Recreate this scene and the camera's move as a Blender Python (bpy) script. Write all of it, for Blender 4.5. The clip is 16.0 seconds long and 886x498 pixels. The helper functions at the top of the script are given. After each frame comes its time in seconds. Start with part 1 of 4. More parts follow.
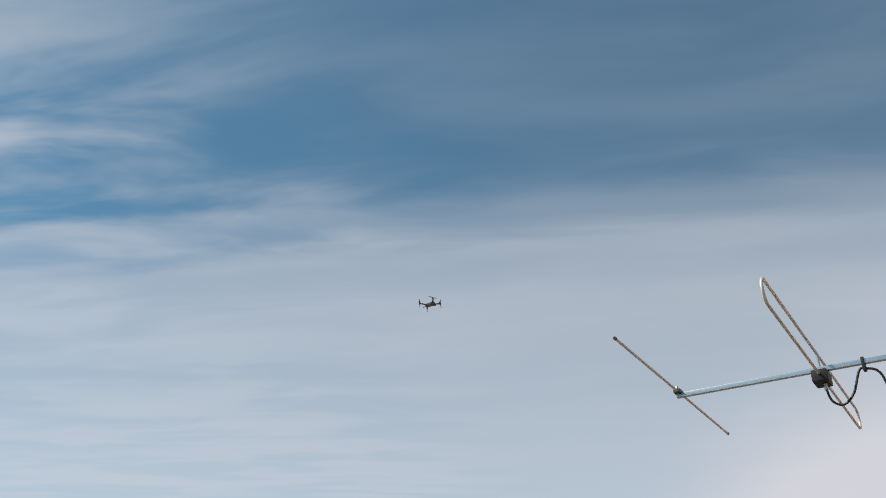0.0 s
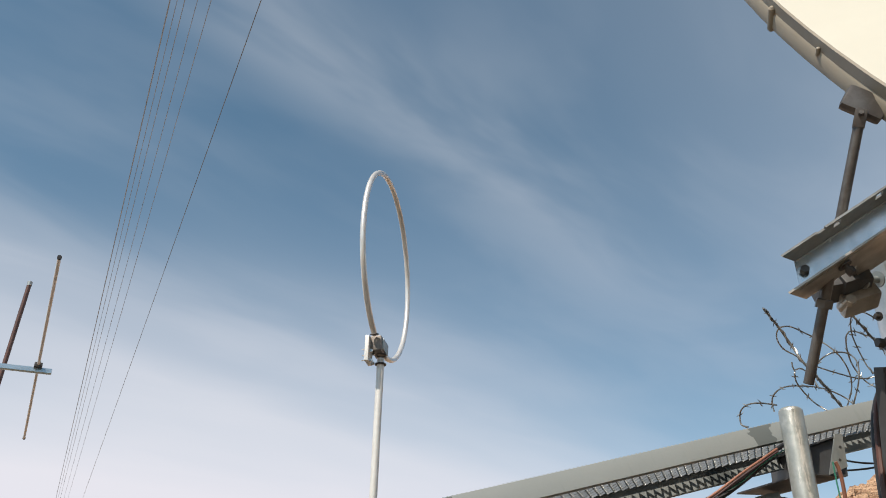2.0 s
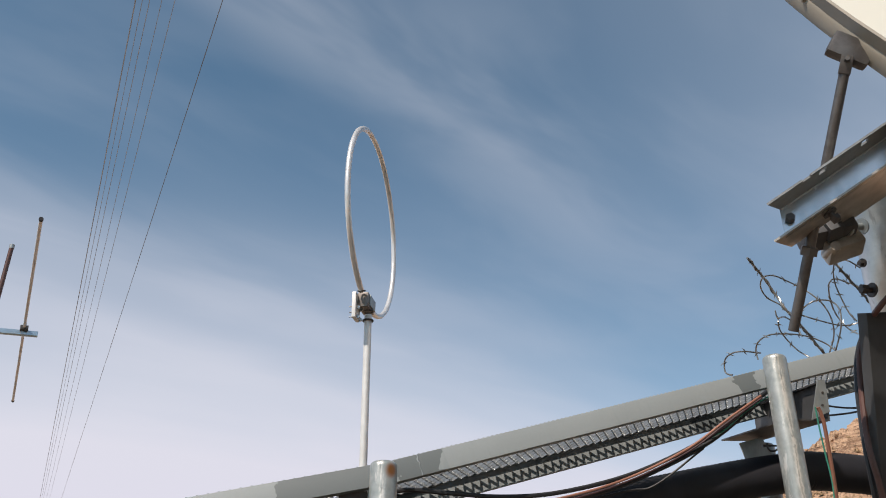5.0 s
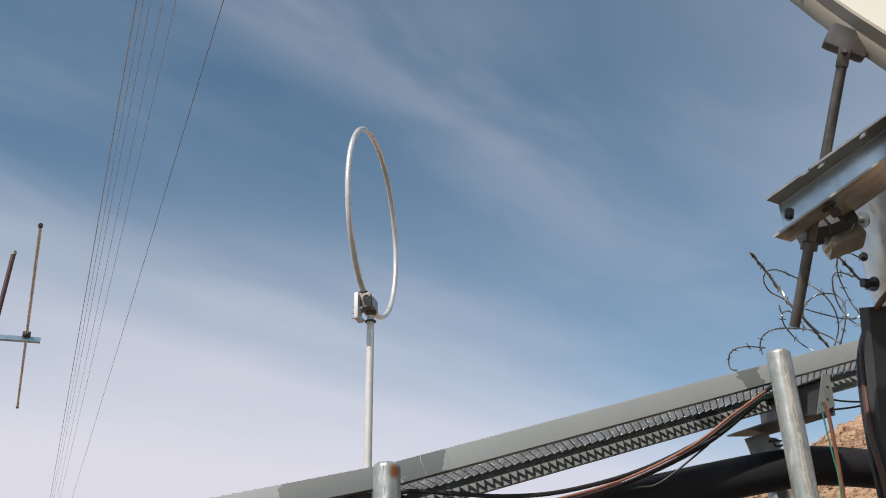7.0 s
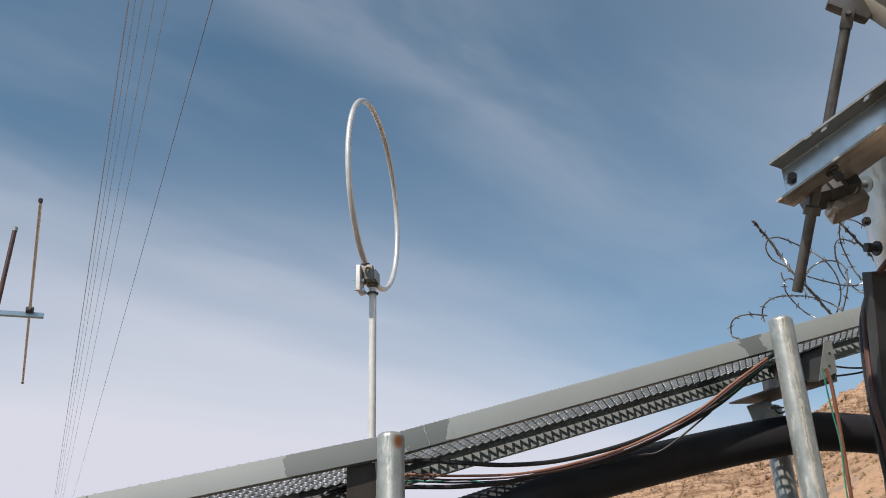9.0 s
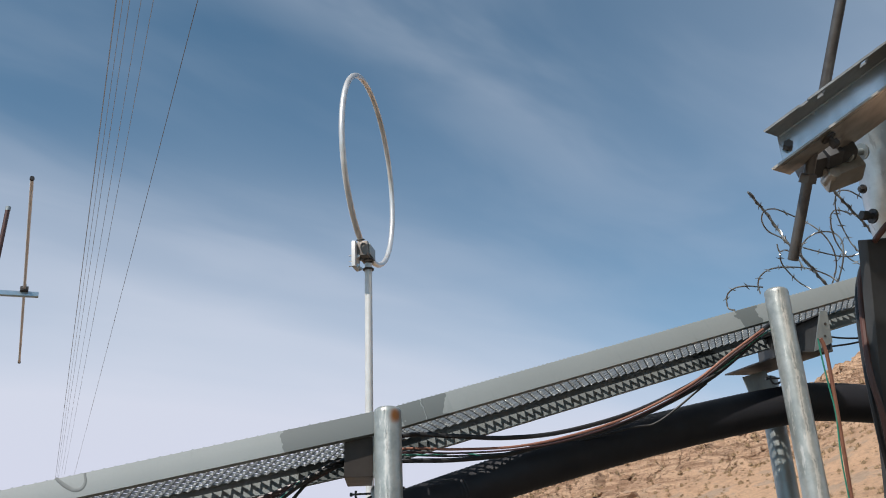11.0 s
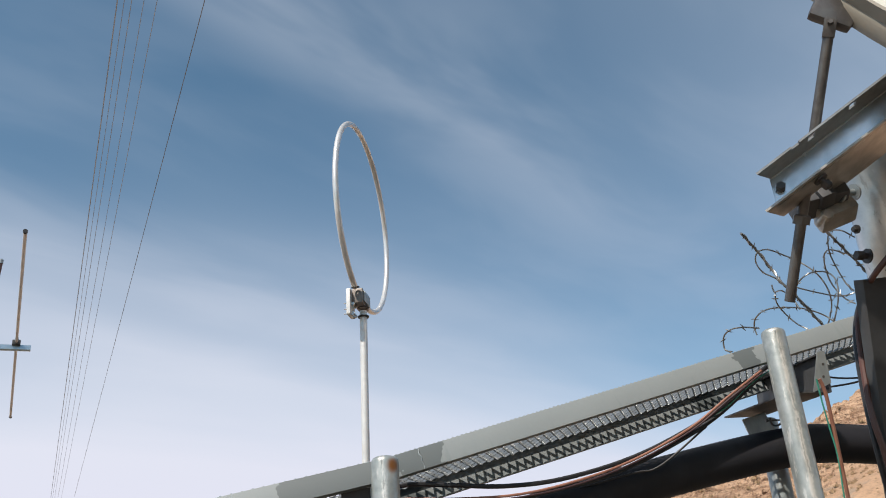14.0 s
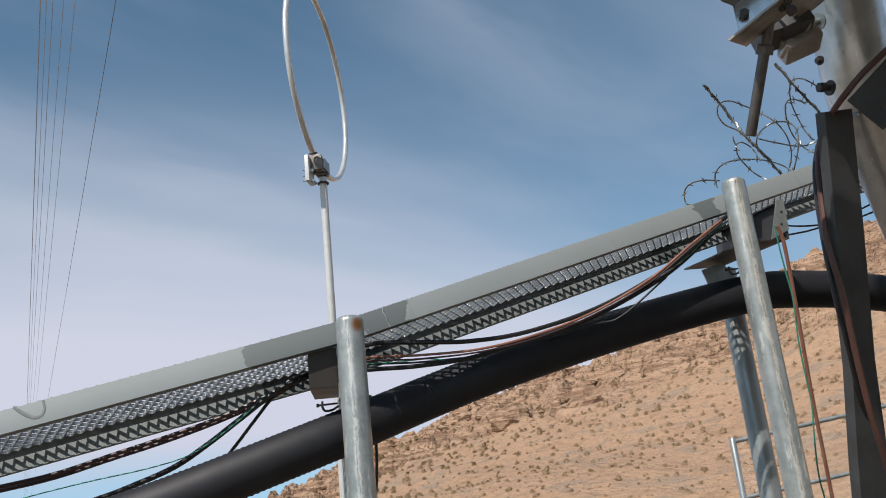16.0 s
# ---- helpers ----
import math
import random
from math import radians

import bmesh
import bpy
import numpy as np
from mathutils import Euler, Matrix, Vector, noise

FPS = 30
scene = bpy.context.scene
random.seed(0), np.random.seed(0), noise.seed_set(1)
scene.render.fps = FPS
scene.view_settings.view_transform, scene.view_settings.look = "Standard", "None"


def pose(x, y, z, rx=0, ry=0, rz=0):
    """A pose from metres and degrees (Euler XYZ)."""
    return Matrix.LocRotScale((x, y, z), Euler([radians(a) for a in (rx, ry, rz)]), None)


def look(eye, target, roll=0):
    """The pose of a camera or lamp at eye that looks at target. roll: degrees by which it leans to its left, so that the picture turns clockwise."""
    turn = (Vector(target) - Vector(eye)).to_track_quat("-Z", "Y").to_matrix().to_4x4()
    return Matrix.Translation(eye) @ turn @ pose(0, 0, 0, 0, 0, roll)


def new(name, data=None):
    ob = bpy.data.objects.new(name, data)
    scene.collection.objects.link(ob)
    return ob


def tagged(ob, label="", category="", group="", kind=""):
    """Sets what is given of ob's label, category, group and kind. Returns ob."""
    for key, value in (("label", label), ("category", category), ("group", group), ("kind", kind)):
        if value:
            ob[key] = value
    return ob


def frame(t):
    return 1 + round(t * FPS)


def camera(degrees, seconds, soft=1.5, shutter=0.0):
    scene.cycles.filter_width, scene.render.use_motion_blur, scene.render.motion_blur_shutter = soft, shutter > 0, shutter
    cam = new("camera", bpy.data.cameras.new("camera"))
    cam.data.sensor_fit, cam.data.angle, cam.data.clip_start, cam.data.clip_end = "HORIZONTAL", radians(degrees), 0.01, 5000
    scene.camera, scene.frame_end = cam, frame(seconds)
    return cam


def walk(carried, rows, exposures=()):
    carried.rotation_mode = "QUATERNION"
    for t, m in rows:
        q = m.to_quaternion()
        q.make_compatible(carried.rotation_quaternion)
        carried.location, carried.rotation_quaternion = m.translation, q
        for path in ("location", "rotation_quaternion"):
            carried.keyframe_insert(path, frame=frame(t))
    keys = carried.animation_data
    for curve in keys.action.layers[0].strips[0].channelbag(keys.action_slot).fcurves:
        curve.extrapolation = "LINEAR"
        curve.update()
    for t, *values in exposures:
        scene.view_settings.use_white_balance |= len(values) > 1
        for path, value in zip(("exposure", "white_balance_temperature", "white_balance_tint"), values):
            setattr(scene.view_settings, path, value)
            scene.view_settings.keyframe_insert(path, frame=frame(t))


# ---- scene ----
cam = camera(55.0, 16.0, soft=1.0)
walk(cam, [
    (0.0, look((-0.279, -0.129, 1.703), (-1.8742, 0.7327, 2.5481), 1.10)),
    (0.5, look((-0.258, -0.143, 1.684), (-1.7049, 0.9614, 2.5139), -1.37)),
    (0.6, look((-0.269, -0.127, 1.659), (-1.6560, 1.0627, 2.4721), -1.39)),
    (0.9, look((-0.215, -0.097, 1.616), (-1.3021, 1.3664, 2.4387), -0.61)),
    (1.0, look((-0.194, -0.059, 1.631), (-1.0976, 1.5402, 2.4225), -1.07)),
    (1.2, look((-0.093, -0.060, 1.591), (-0.6381, 1.6542, 2.4662), -0.75)),
    (1.5, look((-0.050, -0.034, 1.591), (-0.2535, 1.7296, 2.5110), -0.25)),
    (1.7, look((-0.009, -0.029, 1.598), (-0.0922, 1.7439, 2.5202), 0.27)),
    (2.0, look((-0.003, -0.033, 1.596), (-0.0703, 1.7259, 2.5460), 1.09)),
    (2.5, look((0.002, -0.035, 1.595), (-0.0433, 1.7260, 2.5411), 1.13)),
    (3.0, look((-0.005, -0.032, 1.593), (-0.0492, 1.7473, 2.5058), 0.82)),
    (3.5, look((-0.007, -0.025, 1.594), (-0.0498, 1.7773, 2.4603), 0.81)),
    (4.0, look((-0.007, -0.027, 1.594), (-0.0398, 1.7787, 2.4536), 0.40)),
    (4.2, look((-0.008, -0.029, 1.594), (-0.0444, 1.7715, 2.4631), 0.09)),
    (6.3, look((0.005, -0.012, 1.601), (-0.0270, 1.8070, 2.4318), -0.87)),
    (6.5, look((0.007, -0.010, 1.602), (-0.0321, 1.8092, 2.4322), -0.93)),
    (7.0, look((0.008, -0.018, 1.603), (-0.0354, 1.7892, 2.4585), -1.20)),
    (7.5, look((0.007, -0.021, 1.599), (0.0135, 1.7904, 2.4470), -1.43)),
    (8.0, look((0.008, -0.017, 1.597), (-0.0088, 1.8090, 2.4130), -1.12)),
    (8.5, look((0.006, -0.016, 1.597), (-0.0505, 1.8075, 2.4167), -1.30)),
    (9.0, look((0.009, -0.009, 1.598), (-0.0409, 1.8238, 2.3958), -1.74)),
    (11.3, look((0.014, 0.011, 1.593), (-0.0240, 1.8656, 2.3404), -2.60)),
    (11.5, look((0.019, 0.017, 1.597), (0.0012, 1.8719, 2.3444), -2.72)),
    (12.0, look((0.018, 0.014, 1.600), (0.0371, 1.8616, 2.3661), -2.37)),
    (12.5, look((0.019, 0.015, 1.605), (0.0087, 1.8485, 2.4039), -2.45)),
    (13.0, look((0.017, 0.020, 1.608), (-0.0229, 1.8236, 2.4716), -2.69)),
    (13.5, look((0.013, 0.009, 1.608), (-0.0160, 1.7790, 2.5390), -2.90)),
    (14.0, look((0.009, 0.007, 1.598), (-0.0141, 1.8198, 2.4427), -3.59)),
    (14.5, look((0.013, 0.026, 1.589), (0.0085, 1.8707, 2.3624), -4.32)),
    (15.0, look((0.018, 0.044, 1.585), (0.0082, 1.9084, 2.3081), -4.83)),
    (15.5, look((0.020, 0.062, 1.575), (0.0222, 1.9570, 2.2154), -5.22)),
    (16.0, look((0.023, 0.072, 1.564), (0.0563, 1.9910, 2.1275), -6.12)),
], exposures=[(0.0, 0.06, 7000, 10), (1.0, -0.10, 6500, 10), (1.5, 0.24, 6750, 11), (2.0, 0.35, 7050, 12), (3.0, 0.35, 7050, 13), (4.2, 0.27, 6900, 15), (9.0, 0.17, 6750, 13), (12.5, 0.13, 6250, 10), (13.2, 0.31, 6300, 10), (13.6, 0.33, 6450, 11), (14.0, 0.33, 6650, 12), (14.6, 0.17, 6600, 12), (15.2, 0.10, 6550, 12), (16.0, 0.06, 6450, 12)])

# ---- light ----
SUN_AZ, SUN_EL = -145.0, 50.0
world = bpy.data.worlds.new("sky")
scene.world = world
world.use_nodes = True


def graph(tree):
    """Short ways to add and link nodes of one tree."""
    tree.nodes.clear()

    def add(kind, inputs=(), operation=""):
        n = tree.nodes.new(kind)
        if operation:
            n.operation = operation
        for k, v in dict(inputs).items():
            if isinstance(v, bpy.types.NodeSocket):
                tree.links.new(v, n.inputs[k])
            else:
                n.inputs[k].default_value = v
        return n

    def calc(op, a, b=0.0, c=0.0):
        return add("ShaderNodeMath", {0: a, 1: b, 2: c}, operation=op).outputs[0]

    def ramp(fac, stops, mode="EASE"):
        n = add("ShaderNodeValToRGB", {0: fac})
        n.color_ramp.interpolation = mode
        els = n.color_ramp.elements
        while len(els) < len(stops):
            els.new(0.5)
        for e, (p, c) in zip(els, stops):
            e.position = p
            e.color = (c, c, c, 1) if isinstance(c, (int, float)) else (*c, 1)
        return n.outputs[0]

    def mix(fac, a, b, blend="MIX"):
        n = add("ShaderNodeMix")
        n.data_type, n.blend_type = "RGBA", blend
        if isinstance(fac, bpy.types.NodeSocket):
            tree.links.new(fac, n.inputs[0])
        else:
            n.inputs[0].default_value = fac
        for socket, v in ((n.inputs[6], a), (n.inputs[7], b)):
            if isinstance(v, bpy.types.NodeSocket):
                tree.links.new(v, socket)
            else:
                socket.default_value = (*v, 1)
        return n.outputs[2]

    return add, calc, ramp, mix


def build_sky():
    add, calc, ramp, mix = graph(world.node_tree)
    sky = add("ShaderNodeTexSky")
    sky.sky_type, sky.sun_disc = "NISHITA", False
    sky.sun_elevation, sky.sun_rotation = radians(SUN_EL), radians(SUN_AZ)
    sky.altitude, sky.air_density, sky.dust_density, sky.ozone_density = 1200.0, 1.0, 0.6, 1.5
    way = add("ShaderNodeTexCoord").outputs["Generated"]
    xyz = add("ShaderNodeSeparateXYZ", {0: way})
    high = calc("MAXIMUM", xyz.outputs[2], 0.06)
    px, py = calc("DIVIDE", xyz.outputs[0], high), calc("DIVIDE", xyz.outputs[1], high)
    # cirrus streets: across and along the wind on a flat layer
    across = calc("ADD", calc("MULTIPLY", px, -0.78), calc("MULTIPLY", py, 0.62))
    along = calc("ADD", calc("MULTIPLY", px, 0.62), calc("MULTIPLY", py, 0.78))
    at = add("ShaderNodeCombineXYZ", {0: calc("MULTIPLY", across, 1.2), 1: calc("MULTIPLY", along, 0.6), 2: 0.3}).outputs[0]
    big = add("ShaderNodeTexNoise", {"Vector": at, "Scale": 1.0, "Detail": 2.0, "Roughness": 0.45, "Distortion": 0.2}).outputs[0]
    fine_at = add("ShaderNodeCombineXYZ", {0: calc("MULTIPLY", across, 2.2), 1: calc("MULTIPLY", along, 0.8), 2: 1.7}).outputs[0]
    fine = add("ShaderNodeTexNoise", {"Vector": fine_at, "Scale": 1.5, "Detail": 4.0, "Roughness": 0.5, "Distortion": 0.4}).outputs[0]
    drift = calc("ADD", across, calc("MULTIPLY", calc("SUBTRACT", big, 0.5), 0.36))
    tear = ramp(calc("DIVIDE", calc("ADD", along, 2.0), 6.0), [(0.15, 0.75), (0.5, 0.14)])
    drift = calc("ADD", drift, calc("MULTIPLY", calc("SUBTRACT", fine, 0.5), tear))
    bands = ramp(calc("DIVIDE", drift, 5.0), [(0.0, 0.26), (0.13, 0.13), (0.165, 0.06), (0.24, 0.05), (0.34, 0.09), (0.385, 0.36), (0.43, 0.62), (0.52, 0.74), (1.0, 0.86)])
    wisp = calc("MULTIPLY", ramp(calc("DIVIDE", drift, 5.0), [(0.13, 0.0), (0.185, 1.0), (0.225, 0.0)]), ramp(calc("DIVIDE", calc("ADD", along, 2.0), 6.0), [(0.12, 0.42), (0.45, 0.26), (0.60, 0.10), (0.68, 0.04)]))
    wisp = calc("MULTIPLY", wisp, ramp(fine, [(0.35, 0.35), (0.62, 1.0)]))
    torn = calc("MULTIPLY", ramp(calc("DIVIDE", calc("ADD", along, 2.0), 6.0), [(0.08, 0.75), (0.30, 0.0)]), calc("MULTIPLY", ramp(fine, [(0.36, 0.0), (0.62, 1.0)]), ramp(calc("DIVIDE", across, 5.0), [(0.30, 1.0), (0.40, 0.15)])))
    far = ramp(calc("DIVIDE", calc("ADD", along, 2.0), 6.0), [(0.36, 0.0), (0.58, 1.0)])
    haze = calc("MULTIPLY", far, ramp(xyz.outputs[2], [(0.10, 0.34), (0.35, 0.16), (0.62, 0.05)]))
    soft_edge = ramp(calc("DIVIDE", drift, 5.0), [(0.0, 0.22), (0.16, 0.06), (0.25, 0.07), (0.35, 0.20), (0.43, 0.44), (0.54, 0.62), (1.0, 0.80)])
    bands = calc("ADD", calc("MULTIPLY", bands, calc("SUBTRACT", 1.0, far)), calc("MULTIPLY", soft_edge, far))
    torn = calc("ADD", torn, haze)
    bands = calc("ADD", bands, calc("ADD", wisp, torn))
    high_up = ramp(xyz.outputs[2], [(0.2, 0.15), (0.55, 1.0)])
    veil = calc("MULTIPLY", calc("MULTIPLY", ramp(fine, [(0.35, 0.0), (0.75, 1.0)]), 0.10), high_up)
    veil2 = calc("MULTIPLY", ramp(big, [(0.40, 0.0), (0.75, 1.0)]), 0.05)
    thin = calc("MULTIPLY", ramp(calc("DIVIDE", calc("ADD", along, 2.0), 6.0), [(0.10, 0.72), (0.40, 0.76), (0.68, 0.96)]), ramp(xyz.outputs[2], [(0.05, 0.62), (0.12, 1.0)]))
    cover = calc("MINIMUM", calc("MULTIPLY", calc("ADD", bands, calc("ADD", veil, veil2)), thin), 0.97)
    low = ramp(xyz.outputs[2], [(0.0, 1.0), (0.30, 0.35), (0.65, 0.0)])
    white = mix(low, (0.60, 0.65, 0.72), (0.62, 0.625, 0.74))
    white = mix(ramp(xyz.outputs[2], [(0.02, 1.0), (0.09, 0.0)]), white, (0.44, 0.60, 0.88))
    clear = mix(1.0, sky.outputs[0], (0.37, 0.98, 1.06), "MULTIPLY")
    lit = add("ShaderNodeBackground", {0: clear, 1: 0.084})
    cloud = add("ShaderNodeBackground", {0: white, 1: 1.0})
    both = add("ShaderNodeMixShader", {0: cover, 1: lit.outputs[0], 2: cloud.outputs[0]})
    add("ShaderNodeOutputWorld", {0: both.outputs[0]})


build_sky()
az, el = radians(SUN_AZ), radians(SUN_EL)
sun_way = Vector((math.sin(az) * math.cos(el), math.cos(az) * math.cos(el), math.sin(el)))
sun = new("sun", bpy.data.lights.new("sun", "SUN"))
sun.data.energy, sun.data.angle, sun.data.color = 4.0, radians(0.55), (1.0, 0.93, 0.84)
sun.matrix_world = look(sun_way * 50, (0, 0, 0))


# ---- materials ----
def surface(name, base, rough=0.5, metal=0.0, tint=None, scale=8.0, fine=60.0, amount=0.35, bump=0.15, bump_size=0.002, spec=0.5, streak=1.0):
    """A worn surface: blotches and grain between two colours, and a fine relief, at world size."""
    m = bpy.data.materials.new(name)
    m.use_nodes = True
    add, calc, ramp, mix = graph(m.node_tree)
    where = add("ShaderNodeTexCoord").outputs["Object"]
    if streak != 1.0:
        where = add("ShaderNodeMapping", {0: where, 3: (1, 1, streak)}).outputs[0]
    blot = add("ShaderNodeTexNoise", {"Vector": where, "Scale": scale, "Detail": 4.0, "Roughness": 0.6}).outputs[0]
    grain = add("ShaderNodeTexNoise", {"Vector": where, "Scale": fine, "Detail": 3.0, "Roughness": 0.6}).outputs[0]
    fac = calc("ADD", calc("MULTIPLY", ramp(blot, [(0.32, 0.0), (0.68, 1.0)]), 0.7), calc("MULTIPLY", grain, 0.3))
    dark = tint or tuple(c * (1 - amount) for c in base)
    color = mix(fac, base, dark)
    relief = add("ShaderNodeBump", {"Strength": bump, "Distance": bump_size, "Height": calc("ADD", grain, blot)}).outputs[0]
    r = calc("ADD", rough - 0.08, calc("MULTIPLY", blot, 0.16))
    b = add("ShaderNodeBsdfPrincipled", {"Base Color": color, "Roughness": r, "Metallic": metal, "Normal": relief, "Specular IOR Level": spec})
    add("ShaderNodeOutputMaterial", {0: b.outputs[0]})
    return m


GALV = surface("galvanised_steel", (0.42, 0.45, 0.45), 0.42, 0.55, (0.25, 0.28, 0.28), scale=14, fine=120, streak=0.35)
GALV_BRIGHT = surface("bright_zinc", (0.60, 0.63, 0.64), 0.34, 0.75, (0.42, 0.45, 0.46), scale=10, fine=150, streak=0.4)
ALU = surface("aluminium_tube", (0.80, 0.80, 0.79), 0.34, 0.5, (0.60, 0.59, 0.57), scale=9, fine=140, bump=0.05)
BOOM = surface("blue_zinc", (0.52, 0.64, 0.72), 0.32, 0.7, (0.40, 0.52, 0.60), scale=12, fine=160, bump=0.05)
ROD_ALU = surface("weathered_aluminium", (0.84, 0.78, 0.75), 0.42, 0.1, (0.68, 0.61, 0.57), scale=20, fine=200, bump=0.08)
BROWN = surface("brown_oxidised_tube", (0.16, 0.085, 0.07), 0.38, 0.35, (0.09, 0.05, 0.045), scale=18, fine=160, bump=0.08)
DARK_STEEL = surface("dark_steel", (0.10, 0.095, 0.09), 0.45, 0.5, (0.055, 0.05, 0.048), scale=16, fine=180)
THREAD = surface("threaded_steel", (0.17, 0.16, 0.15), 0.45, 0.6, (0.10, 0.09, 0.085), scale=30, fine=300)
PLATE = surface("brown_steel_plate", (0.055, 0.043, 0.036), 0.5, 0.2, (0.035, 0.028, 0.024), scale=12, fine=150)
STRUT = surface("dark_painted_strut", (0.075, 0.078, 0.08), 0.55, 0.1, (0.05, 0.05, 0.052), scale=10, fine=140)
RUBBER = surface("black_plastic", (0.015, 0.015, 0.020), 0.60, 0.0, (0.009, 0.009, 0.011), scale=10, fine=180, bump=0.1, spec=0.5)
BLACK_CABLE = surface("black_cable", (0.02, 0.02, 0.022), 0.42, 0.0, (0.012, 0.012, 0.013), scale=20, fine=200, bump=0.05)
COPPER_CABLE = surface("copper_brown_cable", (0.36, 0.17, 0.115), 0.42, 0.1, (0.25, 0.11, 0.075), scale=15, fine=150, bump=0.05)
RED_CABLE = surface("dark_red_cable", (0.065, 0.03, 0.033), 0.4, 0.0, (0.045, 0.022, 0.024), scale=15, fine=150, bump=0.05)
GREEN_CABLE = surface("green_wire", (0.06, 0.36, 0.26), 0.45, 0.0, (0.04, 0.26, 0.19), scale=15, fine=150, bump=0.03)
# the channel's zinc, darkened for the dim underside of its upper flange
SHADED_ZINC = surface("shaded_zinc", (0.25, 0.26, 0.26), 0.45, 0.4, (0.15, 0.16, 0.16), scale=20, fine=150)
HEAD = surface("weathered_clamp_casting", (0.24, 0.215, 0.195), 0.45, 0.3, (0.14, 0.125, 0.11), scale=30, fine=200)
WEB_ZINC = surface("reflective_zinc", (0.66, 0.70, 0.72), 0.24, 0.9, (0.46, 0.49, 0.50), scale=14, fine=150, streak=0.5)
GREY_MARK = surface("grey_mark", (0.185, 0.20, 0.20), 0.6, 0.0, (0.15, 0.165, 0.165), scale=20, fine=120, bump=0.05)
GRATE = surface("zinc_grating", (0.32, 0.335, 0.34), 0.36, 0.55, (0.18, 0.19, 0.195), scale=14, fine=120)
DISH = surface("cream_dish_paint", (0.56, 0.55, 0.475), 0.5, 0.0, (0.52, 0.51, 0.44), scale=3, fine=60, bump=0.04)
# tan rim paint, darkened for the shade on the downward band
RIM = surface("shade_toned_rim_paint", (0.32, 0.29, 0.235), 0.55, 0.0, (0.26, 0.235, 0.19), scale=6, fine=80, bump=0.04)
BOX_WHITE = surface("light_grey_casting", (0.74, 0.74, 0.72), 0.4, 0.2, (0.62, 0.62, 0.60), scale=20, fine=200, bump=0.05)
BOX_DARK = surface("dark_clamp_block", (0.09, 0.085, 0.08), 0.45, 0.3, (0.06, 0.055, 0.05), scale=30, fine=200)
RAZOR = surface("razor_wire_zinc", (0.36, 0.37, 0.36), 0.35, 0.75, (0.18, 0.17, 0.16), scale=25, fine=120)
WIRE = surface("far_conductor", (0.13, 0.145, 0.165), 0.6, 0.1, (0.10, 0.115, 0.13), scale=1, fine=20, bump=0.0)
# distance haze is put into this pale blue wire colour
FAR_WIRE = surface("haze_tinted_conductor", (0.25, 0.32, 0.42), 0.8, 0.0, (0.21, 0.27, 0.36), scale=1, fine=20, bump=0.0)
DRONE = surface("grey_drone_plastic", (0.10, 0.10, 0.105), 0.5, 0.0, (0.07, 0.07, 0.072), scale=30, fine=200, bump=0.03)
# zinc whose warm tint paints in the sandy ground's reflection
TAN = surface("ground_tinted_zinc", (0.50, 0.46, 0.40), 0.36, 0.6, (0.30, 0.27, 0.23), scale=20, fine=160)
SHRUB = surface("dry_shrub", (0.36, 0.245, 0.145), 0.9, 0.0, (0.25, 0.175, 0.105), scale=0.6, fine=8, bump=0.0, spec=0.1)


def painted_rail():
    """Grey-green paint with darker brushed repair patches round the joints and a few runs."""
    m = bpy.data.materials.new("grey_green_rail_paint")
    m.use_nodes = True
    add, calc, ramp, mix = graph(m.node_tree)
    where = add("ShaderNodeTexCoord").outputs["Object"]
    blot = add("ShaderNodeTexNoise", {"Vector": where, "Scale": 3.0, "Detail": 3.0}).outputs[0]
    grain = add("ShaderNodeTexNoise", {"Vector": where, "Scale": 90.0, "Detail": 3.0}).outputs[0]
    runs = add("ShaderNodeTexNoise", {"Vector": add("ShaderNodeMapping", {0: where, 3: (9, 9, 1.5)}).outputs[0], "Scale": 3.0, "Detail": 2.0}).outputs[0]
    wob = add("ShaderNodeTexNoise", {"Vector": where, "Scale": 22.0, "Detail": 2.0}).outputs[0]
    x = calc("ADD", add("ShaderNodeSeparateXYZ", {0: where}).outputs[0], calc("MULTIPLY", calc("SUBTRACT", wob, 0.5), 0.13))
    patch = None
    for centre, half in PATCHES:
        near = calc("LESS_THAN", calc("ABSOLUTE", calc("SUBTRACT", x, centre)), half)
        patch = near if patch is None else calc("MAXIMUM", patch, near)
    base = mix(calc("ADD", calc("MULTIPLY", blot, 0.7), calc("MULTIPLY", grain, 0.3)), (0.262, 0.29, 0.293), (0.205, 0.23, 0.233))
    base = mix(calc("MULTIPLY", ramp(runs, [(0.6, 0.0), (0.72, 1.0)]), 0.25), base, (0.17, 0.20, 0.20))
    base = mix(calc("MULTIPLY", patch, 0.92), base, (0.105, 0.122, 0.124))
    relief = add("ShaderNodeBump", {"Strength": 0.12, "Distance": 0.002, "Height": grain}).outputs[0]
    b = add("ShaderNodeBsdfPrincipled", {"Base Color": base, "Roughness": 0.58, "Metallic": 0.0, "Normal": relief, "Specular IOR Level": 0.35})
    add("ShaderNodeOutputMaterial", {0: b.outputs[0]})
    return m


# patches lie on the rail by its own length, in metres from the joint at the first post
PATCHES = [(-0.18, 0.17), (0.11, 0.085), (1.48, 0.045)]
RAIL = painted_rail()


